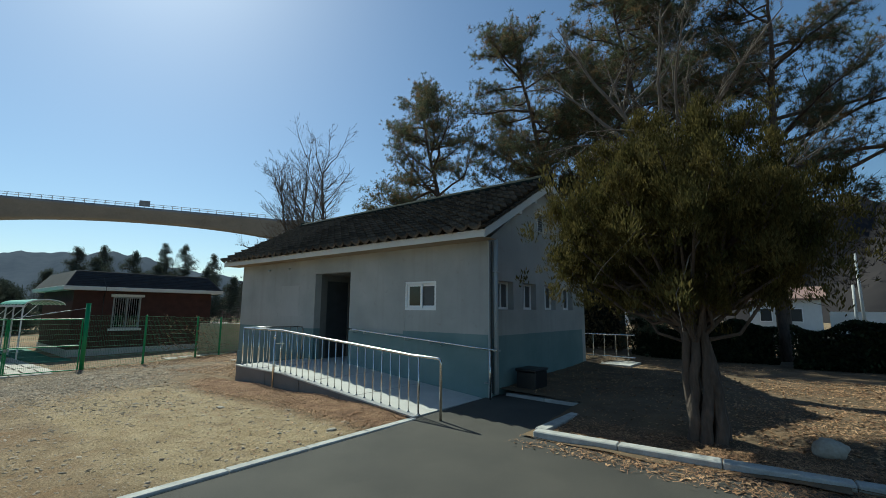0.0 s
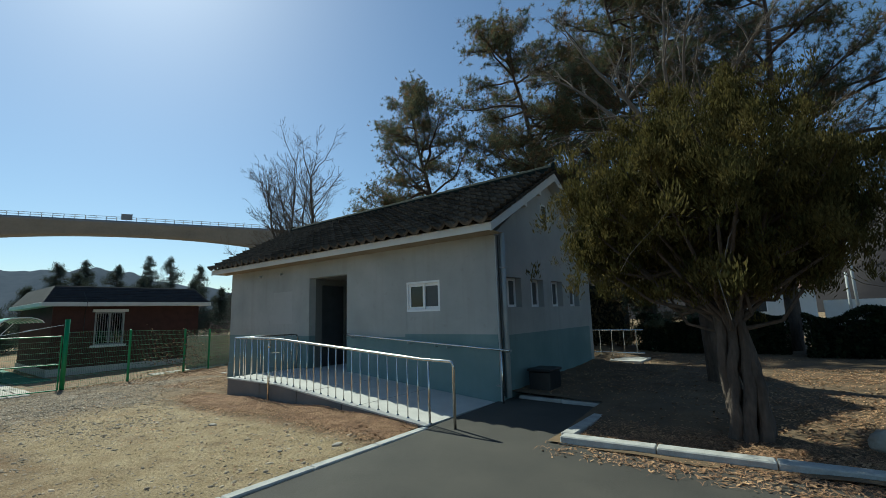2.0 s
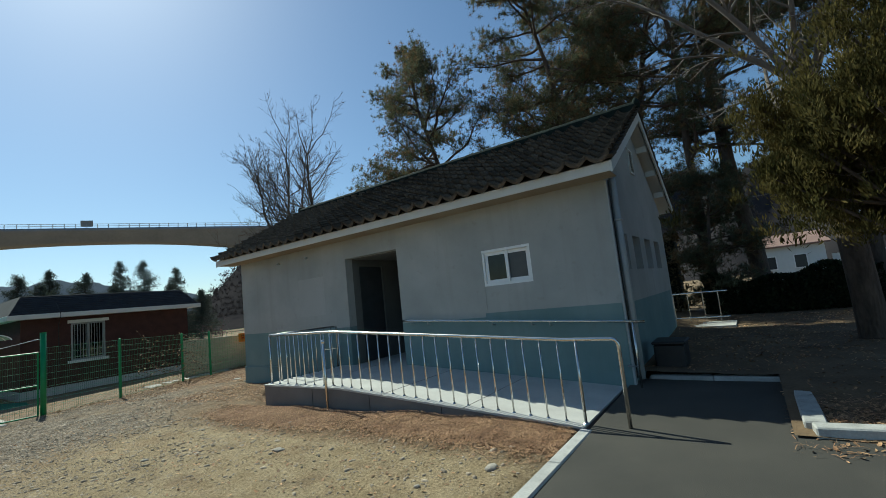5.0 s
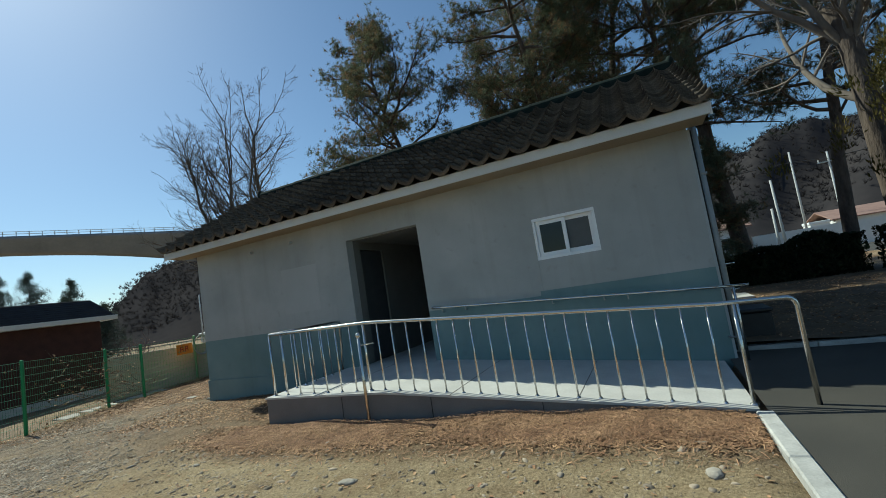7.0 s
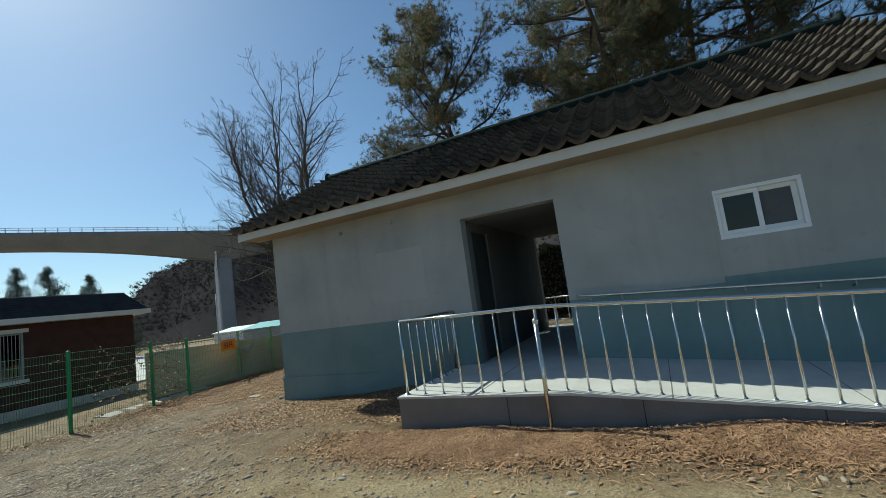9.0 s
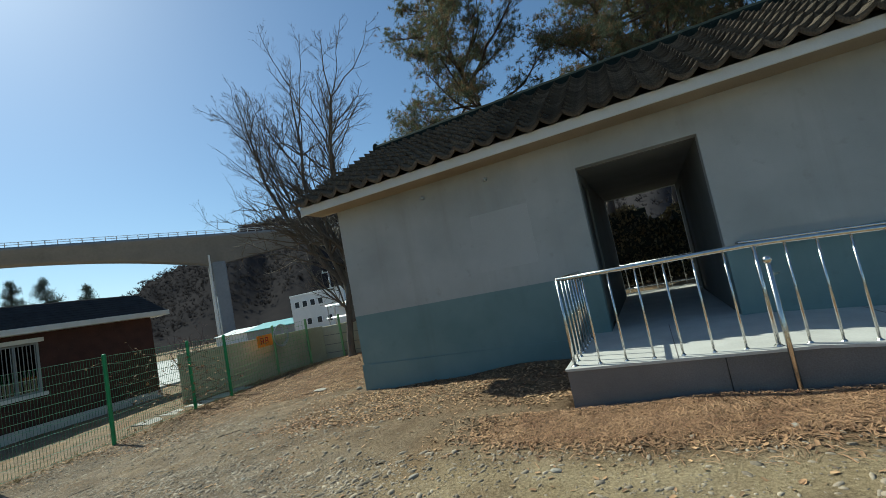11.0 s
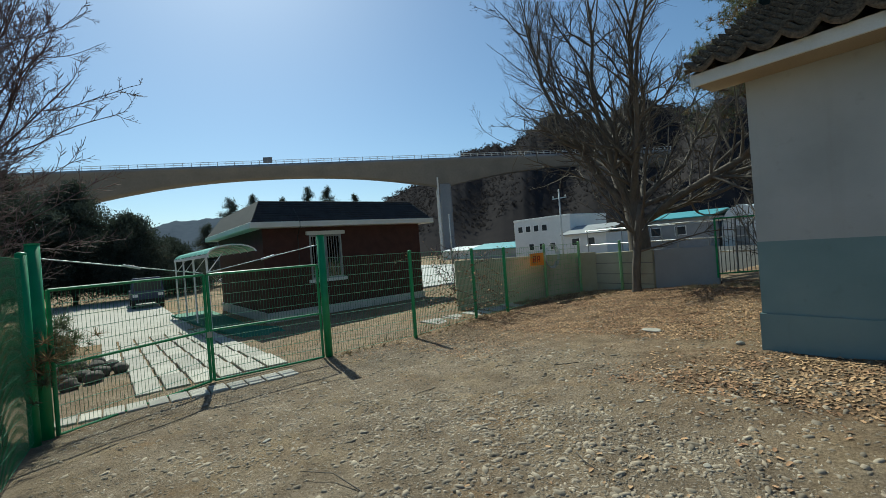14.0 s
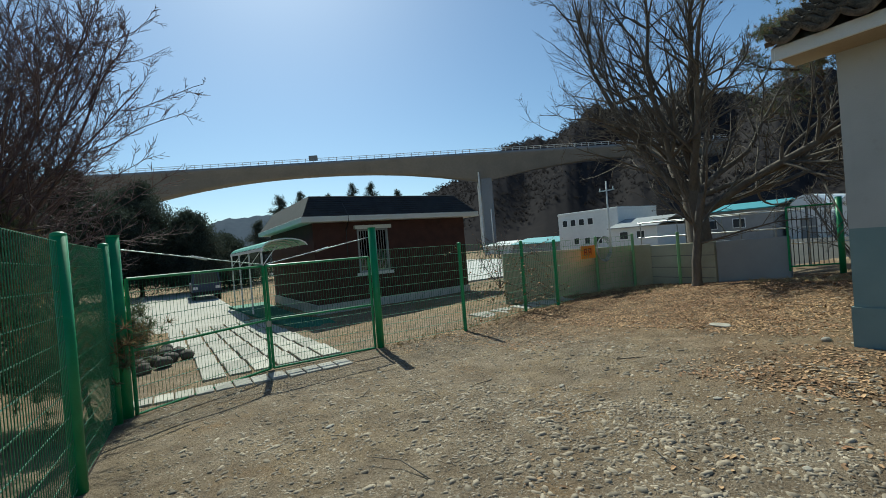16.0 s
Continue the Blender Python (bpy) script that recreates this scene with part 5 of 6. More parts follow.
# juniper beside the kerb
def juniper(base, seed):
    """Twisted trunk, forked low, under a crown of flame-shaped tufts that stand up and outward."""
    rs = np.random.RandomState(seed)
    t = thing("juniper_tree", base, "dense olive green juniper with a gnarled twisted trunk", "tree")
    w = Wood()
    b = np.array(base, float)
    for k in range(7):
        a = 2 * math.pi * k / 7
        tw = []
        for s in np.linspace(0, 1, 11):
            o = np.array([math.cos(a + 1.3 * s), math.sin(a + 1.3 * s), 0])
            tw.append(b + o * 0.095 * (1.7 - 0.9 * s) + np.array([-0.13 * s + 0.035 * math.sin(4 * s + k), 0.05 * math.cos(3 * s + k), 1.9 * s - 0.15]))
        w.add(np.array(tw) + rs.randn(11, 3) * 0.016, rs.uniform(0.06, 0.085), 0.045, 8)
    w.mesh("trunk", "bark", t, "gnarled ridged trunk")
    c = b + np.array([-0.22, 0.05, 2.62])
    cw, pos, size = Wood(), [], []
    for i in range(150):
        d = rs.randn(3)
        d /= np.linalg.norm(d)
        R = np.array([1.42, 1.38, 1.22]) * rs.choice([rs.uniform(0.45, 0.8), rs.uniform(0.8, 1.08)], p=[0.4, 0.6])
        q = c + d * R * np.array([1, 1, 1 if d[2] > 0 else 0.82])
        q[2] = max(q[2], b[2] + 1.6 + 0.15 * rs.rand())
        axis = np.array([d[0] * 0.75, d[1] * 0.75, 0.75 + 0.4 * d[2]]) + rs.randn(3) * 0.22
        axis /= np.linalg.norm(axis)
        L = rs.uniform(0.32, 0.62)
        st = b + np.array([-0.12, 0.03, rs.uniform(1.1, 2.3)])
        mid = (st + q) / 2 + np.array([0, 0, -0.15]) + rs.randn(3) * 0.08
        cw.add(np.array([st, mid, q, q + axis * L * 0.8]), 0.03, 0.006, 5)
        n = 30
        u = rs.rand(n)
        width = (0.04 + 0.15 * np.sin(math.pi * (0.15 + 0.85 * u)) ** 0.8) * L / 0.45
        pos.append(q + axis * (u[:, None] - 0.25) * L + rs.randn(n, 3) * width[:, None] * 0.62)
        size.append(rs.uniform(0.06, 0.105, n))
    inner = c + rs.randn(500, 3) * np.array([0.7, 0.68, 0.52])
    inner[:, 2] = np.maximum(inner[:, 2], b[2] + 1.7)
    pos.append(inner)
    size.append(rs.uniform(0.08, 0.13, 500))
    tagged(cw.mesh("branchwork", "bark", t), kind="stuff")
    pos, size = np.concatenate(pos), np.concatenate(size)
    n = len(pos)
    fv, ff = flake(3, 62, 0.66, 1.6)
    scatter("foliage", fv, ff, pos, size, rs.uniform(0, 6.3, n), rs.uniform(-0.35, 0.35, n), "juniper", t, "tufted scale foliage", kind="stuff")
    dead = Wood()
    for i in range(16):
        d = rs.randn(3)
        d[1] -= 0.5
        q, e = wander(rs, c + rs.randn(3) * 0.7, d, rs.uniform(0.7, 1.4), 5, 0.25, -0.02)
        dead.add(q, 0.009, 0.003, 4)
    tagged(dead.mesh("dead_wood", "pale bark", t, "dead bare twigs"), kind="stuff")


juniper((4.17, -0.6, 0.08), 41)

# clipped dark hedges and evergreens
LEAF = (np.array([[0, -0.5, 0], [0.3, 0, 0.08], [0, 0.5, 0], [-0.3, 0, 0.08]]), np.array([[0, 1, 2, 3]]))


def hedge(name, x0, x1, y, w, h, seed, label, material="hedge", leaf=0.1, n=16000):
    rs = np.random.RandomState(seed)
    t = thing(name, gz3((x0 + x1) / 2, y), label, "hedge")
    x = rs.uniform(x0, x1, n)
    u = rs.uniform(-1, 1, (n, 2))
    m = np.abs(u).max(1)
    u *= (0.75 + 0.25 * rs.rand(n) / 1)[:, None] / np.maximum(m, 0.2)[:, None]
    top = h * (0.86 + 0.1 * np.sin(x * 2.1) + 0.06 * np.sin(x * 5.3 + 1))
    p = np.stack([x, y + u[:, 0] * w / 2, ground_z(x, y) + 0.06 + (u[:, 1] * 0.5 + 0.5) * top], 1)
    scatter("foliage", *LEAF, p, rs.uniform(0.6, 1.3, n) * leaf, rs.uniform(0, 6.3, n), rs.uniform(-1.4, 1.4, n), material, t, "", kind="stuff")
    # Added solid filler, painted dark like the shaded inside, closes see-through gaps.
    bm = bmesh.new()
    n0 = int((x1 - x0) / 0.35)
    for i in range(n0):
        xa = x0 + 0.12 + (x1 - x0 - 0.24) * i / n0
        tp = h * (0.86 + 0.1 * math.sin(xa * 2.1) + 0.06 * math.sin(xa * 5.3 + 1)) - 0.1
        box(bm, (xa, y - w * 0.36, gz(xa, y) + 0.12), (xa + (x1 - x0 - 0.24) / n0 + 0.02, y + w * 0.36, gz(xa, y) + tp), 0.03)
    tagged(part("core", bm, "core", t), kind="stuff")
    w_ = Wood()
    for k in np.arange(x0 + 0.3, x1, 0.55):
        q, e = wander(rs, gz3(k, y, -0.05), (0, 0, 1), h * 0.8, 4, 0.12, 0.1)
        w_.add(q, 0.03, 0.01, 5)
    tagged(w_.mesh("stemwork", "bark", t), kind="stuff")
    return t


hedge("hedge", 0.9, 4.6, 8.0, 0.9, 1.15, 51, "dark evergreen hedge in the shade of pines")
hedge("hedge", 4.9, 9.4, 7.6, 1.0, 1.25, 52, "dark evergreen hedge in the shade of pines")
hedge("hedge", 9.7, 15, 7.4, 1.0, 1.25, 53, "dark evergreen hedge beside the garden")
hedge("hedge", -7.5, 0.4, 8.8, 1.0, 2.6, 55, "tall brownish shrubs behind the building", "shrub", 0.13)


def conifer(base, height, radius, seed, round_=1.0, label="dark ragged conifer beyond the house", material="cedar", group="conifers beyond the house", boughs=80, size=0.36):
    """A straight trunk with drooping boughs of uneven length, each a drawn-out clump of sprays."""
    rs = np.random.RandomState(seed)
    t = thing("conifer_tree", base, label, "tree", group)
    b = np.array(base, float)
    w = Wood()
    w.add([b - [0, 0, 0.3], b + [0, 0, height * 0.97]], 0.03 * height ** 0.8, 0.02, 6)
    w.mesh("trunk", "bark", t)
    pos, bw = [], Wood()
    for i in range(boughs):
        k = (i + rs.rand()) / boughs
        a = rs.uniform(0, 2 * math.pi)
        L = radius * ((1.04 - k) ** round_) * rs.uniform(0.45, 1.2) + 0.15
        p = b + np.array([0, 0, height * (0.1 + 0.88 * k)])
        tip = p + np.array([math.cos(a) * L, math.sin(a) * L, L * rs.uniform(-0.15, 0.35)])
        bw.add([p, tip], 0.05, 0.02, 4)
        m = 12 + int(10 * L)
        u = rs.rand(m, 1) ** 0.7
        pos.append(p + (tip - p) * u + rs.randn(m, 3) * np.array([0.2, 0.2, 0.14]) * (0.25 + 0.55 * L))
    pos = np.concatenate(pos)
    n = len(pos)
    tagged(bw.mesh("branchwork", "bark", t), kind="stuff")
    fv, ff = flake(4, 14, 0.8, 0.4)
    scatter("foliage", fv, ff, pos, rs.uniform(0.6, 1.2, n) * size * 0.62, rs.uniform(0, 6.3, n), rs.uniform(-0.6, 0.6, n), material, t, "", kind="stuff")
    return t


for i, (y, z) in enumerate(((2.6, 5.6), (4.7, 8.3), (6.2, 7.2), (7.6, 9.0), (10.2, 8.4), (12.4, 6.9), (14.1, 10.1), (16.0, 9.9), (18.2, 6.8), (20.3, 9.3), (22.6, 6.0))):
    conifer((-60 + (i % 3) * 1.7, y, -1.0), z + 1.0, 2.8 + 0.7 * ((i * 7) % 3) / 2, 60 + i, 0.85)
for i, (x, y, h, r) in enumerate(((-50, -4.6, 6.6, 2.8), (-51, -8.2, 9.2, 3.6), (-48, -12.0, 9.6, 3.7), (-44, -15.5, 9.2, 3.6), (-53, -1.6, 4.6, 2.2), (-30, -13.5, 7.0, 3.2), (-23, -12.5, 5.8, 2.6))):
    conifer((x, y, gz(x, y)), h, r * 1.3, 80 + i, 0.6, "dark bushy evergreen tree beyond the yard", "cedar", "evergreens beyond the yard", 190, 0.52)
pine(gz3(-15.6, -8.9), 3.0, 0.15, 1.6, 44, r=0.06, limbs=18, brown=0.35, label="low spreading pine behind the green fence")
pine((-15.0, -7.15, -0.62), 1.15, 0.3, 0.5, 45, r=0.03, limbs=12, brown=0.4, label="small pine sprig growing through the fence")

yard = part("house_yard", boxes(((-50, -9.5, -1.3), (-25.0, -3.7, -0.865))), "paver")
tagged(yard, "pale concrete yard beside the house", "yard", kind="structure")

# ---- litter and loose stones ----
def in_patch(rs, n, boxes_):
    """Random places in a set of weighted rectangles, thinned unevenly."""
    wts = np.array([b[4] for b in boxes_], float)
    pick = rs.choice(len(boxes_), n, p=wts / wts.sum())
    B = np.array([b[:4] for b in boxes_])[pick]
    x = B[:, 0] + (B[:, 1] - B[:, 0]) * rs.rand(n)
    y = B[:, 2] + (B[:, 3] - B[:, 2]) * rs.rand(n)
    keep = (lumps(x, y, 0.8) + 0.6 * lumps(x + 3, y, 2.3) + rs.randn(n) * 0.5) > -0.55
    keep &= ~((x > BX0 - 0.02) & (x < BX1) & (y > -0.02) & (y < BY1))
    keep &= ~((x > RPX0 - 0.02) & (x < RPX1) & (y > RPY - 0.03) & (y < 0.01))
    x, y = x + rs.randn(n) * 0.38, y - np.abs(rs.randn(n)) * 0.12
    keep &= ~((x > RPX0 - 0.02) & (x < RPX1) & (y > RPY - 0.03) & (y < 0.01)) & ~((x > BX0 - 0.02) & (x < BX1) & (y > -0.02) & (y < BY1))
    keep &= ~((x > 0.34) & (x < 2.15) & (y < 0.5))
    return x[keep], y[keep]


def surf(x, y):
    z = ground_full(x, y)
    z = np.where(in_garden(x, y), soil_z(x, y) + 0.004, z)
    return np.where(in_road(x, y), ground_z(x, y) * 0.5 + 0.02, z)


rs = np.random.RandomState(7)
CURL = (np.array([[-0.5, -0.5, 0.09], [0.0, -0.62, 0], [0.5, -0.45, 0.1], [0.42, 0.3, 0.12], [0, 0.6, 0.03], [-0.42, 0.35, 0.1]]), np.array([[0, 1, 4, 5], [1, 2, 3, 4]]))
x, y = in_patch(rs, 120000, [(-15.6, -9.4, 0.4, 6.5, 20), (-15.5, -12.5, -1.5, 1.5, 1.2), (-5.9, 0.4, -2.5, -1.92, 10), (-10.2, -5.4, -1.6, 0, 3.2), (2.4, 8.5, -1.45, -0.7, 3.0), (0.8, 4.5, -0.7, 7, 2.5), (4.3, 11, -0.7, 5, 11), (2.2, 7.5, -1.95, -1.4, 0.7), (-16.0, -15.2, -2.5, 2, 0.8), (-9.6, 0.5, -4.5, -1.9, 0.5)])
n = len(x)
scatter("leaf_litter", *CURL, np.stack([x, y, surf(x, y) + 0.006], 1), rs.uniform(0.015, 0.039, n)[:, None] * np.array([0.75, 1.2, 1.3]), rs.uniform(0, 6.3, n), rs.uniform(-0.5, 0.5, n), "litter", label="dry brown leaves strewn over the dirt", category="leaf litter")
STRAW = (np.array([[-0.5, -0.022, 0], [-0.5, 0.022, 0], [0, 0.05, 0.12], [0, 0.0, 0.12], [0.5, 0.0, 0.0], [0.5, 0.026, 0.0]]), np.array([[0, 1, 2, 3], [3, 2, 5, 4]]))
x, y = in_patch(rs, 52000, [(-5.8, 0.4, -2.45, -1.92, 16), (-5.6, 0.4, -2.8, -1.92, 2), (2.4, 8.5, -1.45, -0.5, 5), (2.2, 8.0, -1.95, -1.4, 1.2), (-15.0, -10, 1.5, 6, 2.5), (4.5, 10, -0.6, 4, 3)])
n = len(x)
scatter("pine_straw", *STRAW, np.stack([x, y, surf(x, y) + 0.008], 1), rs.uniform(0.05, 0.13, n), rs.uniform(0, 6.3, n), rs.uniform(-0.4, 0.4, n), "pine straw", label="dry reddish pine straw on the ground", category="leaf litter")
RIM = [(math.cos(a) * r, math.sin(a) * r) for a, r in ((0.1, 1.0), (1.2, 0.8), (2.6, 1.05), (3.9, 0.75), (5.2, 0.95))]
OCT = (np.array([(x * 0.78 + 0.05, y * 0.78, 0.5 + 0.12 * x) for x, y in RIM] + [(x, y, -0.5) for x, y in RIM]), np.array([(0, 1, 2), (0, 2, 3), (0, 3, 4)] + [t for i in range(5) for t in ((i, i + 5, (i + 1) % 5 + 5), (i, (i + 1) % 5 + 5, (i + 1) % 5))]))
x, y = in_patch(rs, 78000, [(-15.2, -7.6, -6.6, -0.6, 10), (-9, -4, -7, -2.6, 2.5), (-8, 0.3, -8, -2.4, 4.0), (-14, -8.5, -1, 4, 2), (-12, -6.8, -5.5, -2.5, 5)])
n = len(x)
s = np.clip(np.exp(rs.randn(n) * 0.66) * 0.0078, 0.0038, 0.036)
scatter("gravel", *OCT, np.stack([x, y, surf(x, y) + s * 0.12], 1), s[:, None] * np.stack([rs.uniform(0.8, 1.7, n), rs.uniform(0.55, 1.0, n), rs.uniform(0.25, 0.55, n)], 1), rs.uniform(0, 6.3, n), rs.uniform(-0.3, 0.3, n), "stone", label="loose grey gravel pressed into the dirt", category="gravel")


def rock(name, x, y, sx, sy, sz, seed, label, material="rock", bury=0.25):
    rs = np.random.RandomState(seed)
    bm = bmesh.new()
    bmesh.ops.create_icosphere(bm, subdivisions=3, radius=1.0)
    for v in bm.verts:
        k = 1 + 0.22 * noise.noise(v.co * 1.6 + Vector((seed, 0, 0))) + 0.1 * noise.noise(v.co * 4.1 + Vector((0, seed, 0)))
        v.co = Vector((v.co.x * sx * k, v.co.y * sy * k, v.co.z * sz * k))
    z = float(surf(np.array([x]), np.array([y]))[0])
    bmesh.ops.rotate(bm, verts=bm.verts, cent=(0, 0, 0), matrix=Matrix.Rotation(seed * 1.3, 3, "Z"))
    bmesh.ops.translate(bm, verts=bm.verts, vec=(x, y, z + sz * (0.8 - bury)))
    return tagged(part(name, bm, material, None, smooth=True), label, "rock")


rock("garden_rock", 5.26, -0.44, 0.17, 0.15, 0.12, 3, "pale rounded rock lying on the garden soil")
rock("garden_rock", 5.75, -0.75, 0.09, 0.07, 0.05, 4, "small pale rock lying on the garden soil")
rock("flat_stone", -2.87, -3.33, 0.085, 0.05, 0.018, 5, "flat pale stone lying on the dirt")
rock("flat_stone", -0.08, -3.06, 0.08, 0.05, 0.02, 6, "flat pale stone lying on the dirt")
rock("flat_stone", -10.9, 0.69, 0.17, 0.12, 0.02, 7, "flat pale stone among dry leaves")
rock("flat_stone", -9.5, 0.15, 0.05, 0.04, 0.03, 8, "small stone at the foot of the wall")
for i, (x, y) in enumerate(((-0.5, -3.6), (-3.8, -2.5), (-5.37, -3.0), (-6.56, -3.06), (-8.68, -3.0), (-9.62, -2.1), (-11.0, -2.6), (-13.86, -3.54), (-8.2, -3.9), (-9.3, -4.4), (-4.6, -4.1), (-12.0, -4.9))):
    rock("flat_stone", x, y, 0.028 + 0.009 * (i % 4), 0.026, 0.013, 10 + i, "small grey stone lying on the dirt")
for i in range(14):
    a = i * 2.4
    rock("pile_rock", -19.5 + 1.3 * math.cos(a) * (0.4 + 0.05 * i), -6.6 + 0.7 * math.sin(a) * (0.4 + 0.05 * i), 0.17, 0.14, 0.13, 30 + i, "dark rock in a pile beside the paving", "dark rock", 0.1)

rs = np.random.RandomState(23)
n = 420
k = rs.randint(0, 3, n)
x = np.choose(k, [-15.6 + rs.randn(n) * 0.16, rs.uniform(-16.5, -14.0, n), rs.uniform(-12.5, -9.5, n)])
y = np.choose(k, [rs.uniform(-2.6, 5.5, n), 4.6 + rs.randn(n) * 0.5, 5.3 + rs.randn(n) * 0.2])
scatter("dry_grass", *tuft(6, 12, 1.0, 0.03, 1.1), np.stack([x, y, surf(x, y)], 1), rs.uniform(0.06, 0.17, n), rs.uniform(0, 6.3, n), np.zeros(n), "straw", label="tufts of dry grass along the fence", category="grass")


def dry_vine(a, b, z1, seed):
    """Dead climbing stems tangled along a stretch of fence, with a few clinging leaves."""
    rs = np.random.RandomState(seed)
    t = thing("dry_vine", gz3(a[0], a[1]), "dead brown vine tangled in the fence wire", "vine", "vines on the fence")
    w, lp = Wood(), []
    for i in range(34):
        k = rs.rand()
        p = np.array([a[0] + (b[0] - a[0]) * k, a[1] + (b[1] - a[1]) * k, gz(a[0], a[1]) + rs.uniform(0.2, z1)])
        q, e = wander(rs, p, ((b[0] - a[0]) * rs.choice([-1, 1]), (b[1] - a[1]) * rs.choice([-1, 1]), rs.uniform(-0.3, 0.9)), rs.uniform(0.4, 1.1), 5, 0.25, 0)
        q[:, 0] = np.clip(q[:, 0], min(a[0], b[0]) - 0.06, max(a[0], b[0]) + 0.06)
        w.add(q, 0.006, 0.003, 4)
        lp += [q[j] + rs.randn(3) * 0.03 for j in range(1, 6)]
    tagged(w.mesh("stemwork", "dark twig", t), kind="stuff")
    lp = np.array(lp)
    scatter("leaves", *CURL, lp, rs.uniform(0.03, 0.06, len(lp)), rs.uniform(0, 6.3, len(lp)), rs.uniform(-1.2, 1.2, len(lp)), "litter", t, kind="stuff")


dry_vine((-15.5, -0.6), (-15.72, 1.2), 1.75, 3)
dry_vine((-15.72, 1.3), (-15.52, 2.1), 1.6, 4)

# ---- stone paving behind the gate ----
paving = thing("stone_path", (-22, -5, -0.8), "pale stone slab path beyond the gate", "path", kind="structure")
rnd = random.Random(9)
for i in range(7):
    for j in range(7):
        x0, y0 = -16.2 - i * 1.25, -3.35 - j * 0.42 - i * 0.02
        if j > 5 and i < 3:
            continue
        z = gz(x0, y0) + 0.01
        w_, h_ = 1.16, 0.37
        bm = boxes(((x0 - w_ + rnd.uniform(-0.03, 0.03), y0 - h_, z - 0.08), (x0, y0, z + 0.02 + rnd.uniform(0, 0.012))), bevel=0.01)
        part("paving_slab", bm, "paver", paving)
for i in range(12):
    x0, y0 = -15.05 - 0.02 * i + (0.09 if i < 4 else 0) - max(0, i - 6) * 0.0, -3.55 - i * 0.27
    z = gz(x0, y0) + 0.01
    part("paving_slab", boxes(((x0 - 0.42, y0 - 0.25, z - 0.06), (x0, y0, z + 0.02)), bevel=0.01), "paver", paving)
for i in range(6):
    a, r_ = i * 2.39, 0.35 + 0.12 * (i % 5)
    x, y = -13.6 + (i * 0.83) % 13, -5.6 + (i * 1.37) % 4.6
    z = float(surf(np.array([x]), np.array([y]))[0])
    st = part("dry_stick", tube(bmesh.new(), [(x, y, z + 0.008), (x + 0.45 * r_ * math.cos(a), y + 0.45 * r_ * math.sin(a), z + 0.02), (x + 0.8 * r_ * math.cos(a + 0.2), y + 0.8 * r_ * math.sin(a + 0.2), z + 0.006)], 0.006, 5, 0.003), "dark twig")
    tagged(st, "thin dark dry stick lying on the dirt", "stick", "sticks on the yard")
mat_ = part("ground_mat", prism(bmesh.new(), [(-23.2, -2.3), (-22.0, -1.8), (-20.3, -2.0), (-21.0, -3.1), (-24, -3.4), (-31, -3.9), (-31, -2.3)], -0.87, -0.79, "z"), "mat green")
tagged(mat_, "dark green mat laid on the ground beside the house", "mat")
slabs = thing("drain_covers", (-17, 2.2, -0.6), "pale concrete slabs along the fence", "slab", kind="structure")
for i in range(5):
    y0 = 0.4 + i * 0.62
    part("cover_slab", boxes(((-17.0 + 0.12 * i, y0, gz(-16.6, y0) - 0.06), (-16.2 + 0.1 * i, y0 + 0.58, gz(-16.6, y0) + 0.03)), bevel=0.01), "paver", slabs)

# ---- hills ----
def ridge(name, bearings, heights, near, far, material, label, seed, n=150):
    """A hillside from its foot to its crest, given the height of the crest (degrees) by bearing (degrees, left of +y)."""
    rs = np.random.RandomState(seed)
    b = np.linspace(bearings[0], bearings[-1], n)
    order = np.argsort(bearings)
    el = np.interp(b, np.array(bearings)[order], np.array(heights)[order])
    k = np.linspace(0, 1.25, 34)
    B, K = np.meshgrid(np.radians(b), k)
    D = near + (far - near) * K
    top = np.tan(np.radians(el))[None, :] * far * (1 + 0.018 * np.sin(b * 1.7 + seed) + 0.012 * np.sin(b * 4.3))[None, :]
    prof = np.where(K < 1, np.sin(np.minimum(K, 1) * math.pi / 2) ** 1.15, 1 - (K - 1) * 1.6)
    fold = 0.09 * np.sin(B * 34 + 5 * K + seed) * np.sin(np.minimum(K, 1) * math.pi)
    Z = top * (prof + fold) + rs.randn(*K.shape) * 0.6 * np.minimum(K, 1) * (K < 0.97) - 3
    X, Y = -8 - np.sin(B) * D, -6 + np.cos(B) * D
    v = np.stack([X, Y, Z], -1).reshape(-1, 3)
    i = (np.arange(33)[:, None] * n + np.arange(n - 1)[None, :]).ravel()
    ob = mesh_part(name, v, np.stack([i, i + 1, i + n + 1, i + n], 1), material, smooth=True)
    return tagged(ob, label, "hill", kind="structure"), v.reshape(34, n, 3)


h1, g1 = ridge("backdrop_hill", (66, 62, 59, 52, 45, 37, 28, 15, 8), (0.3, 4.0, 6.4, 9.6, 12.0, 13.8, 13.9, 12.4, 11.0), 150, 400, "hill", "brown leafless wooded hillside behind the bridge", 1)
h2, g2 = ridge("backdrop_hill", (12, 4, -4, -13, -25, -40, -60, -80), (11.2, 10.6, 10.2, 10.0, 10.2, 9.5, 8.5, 6), 110, 330, "hill", "brown leafless wooded hillside behind the village", 2)
h3, g3 = ridge("backdrop_hill", (124, 112, 100, 91, 87, 83, 79, 74, 68, 62), (4.5, 5.0, 4.5, 3.0, 4.2, 5.4, 5.7, 5.4, 4.2, 3.0), 480, 850, "far hill", "distant wooded hill with blue-grey haze in its colour", 3)
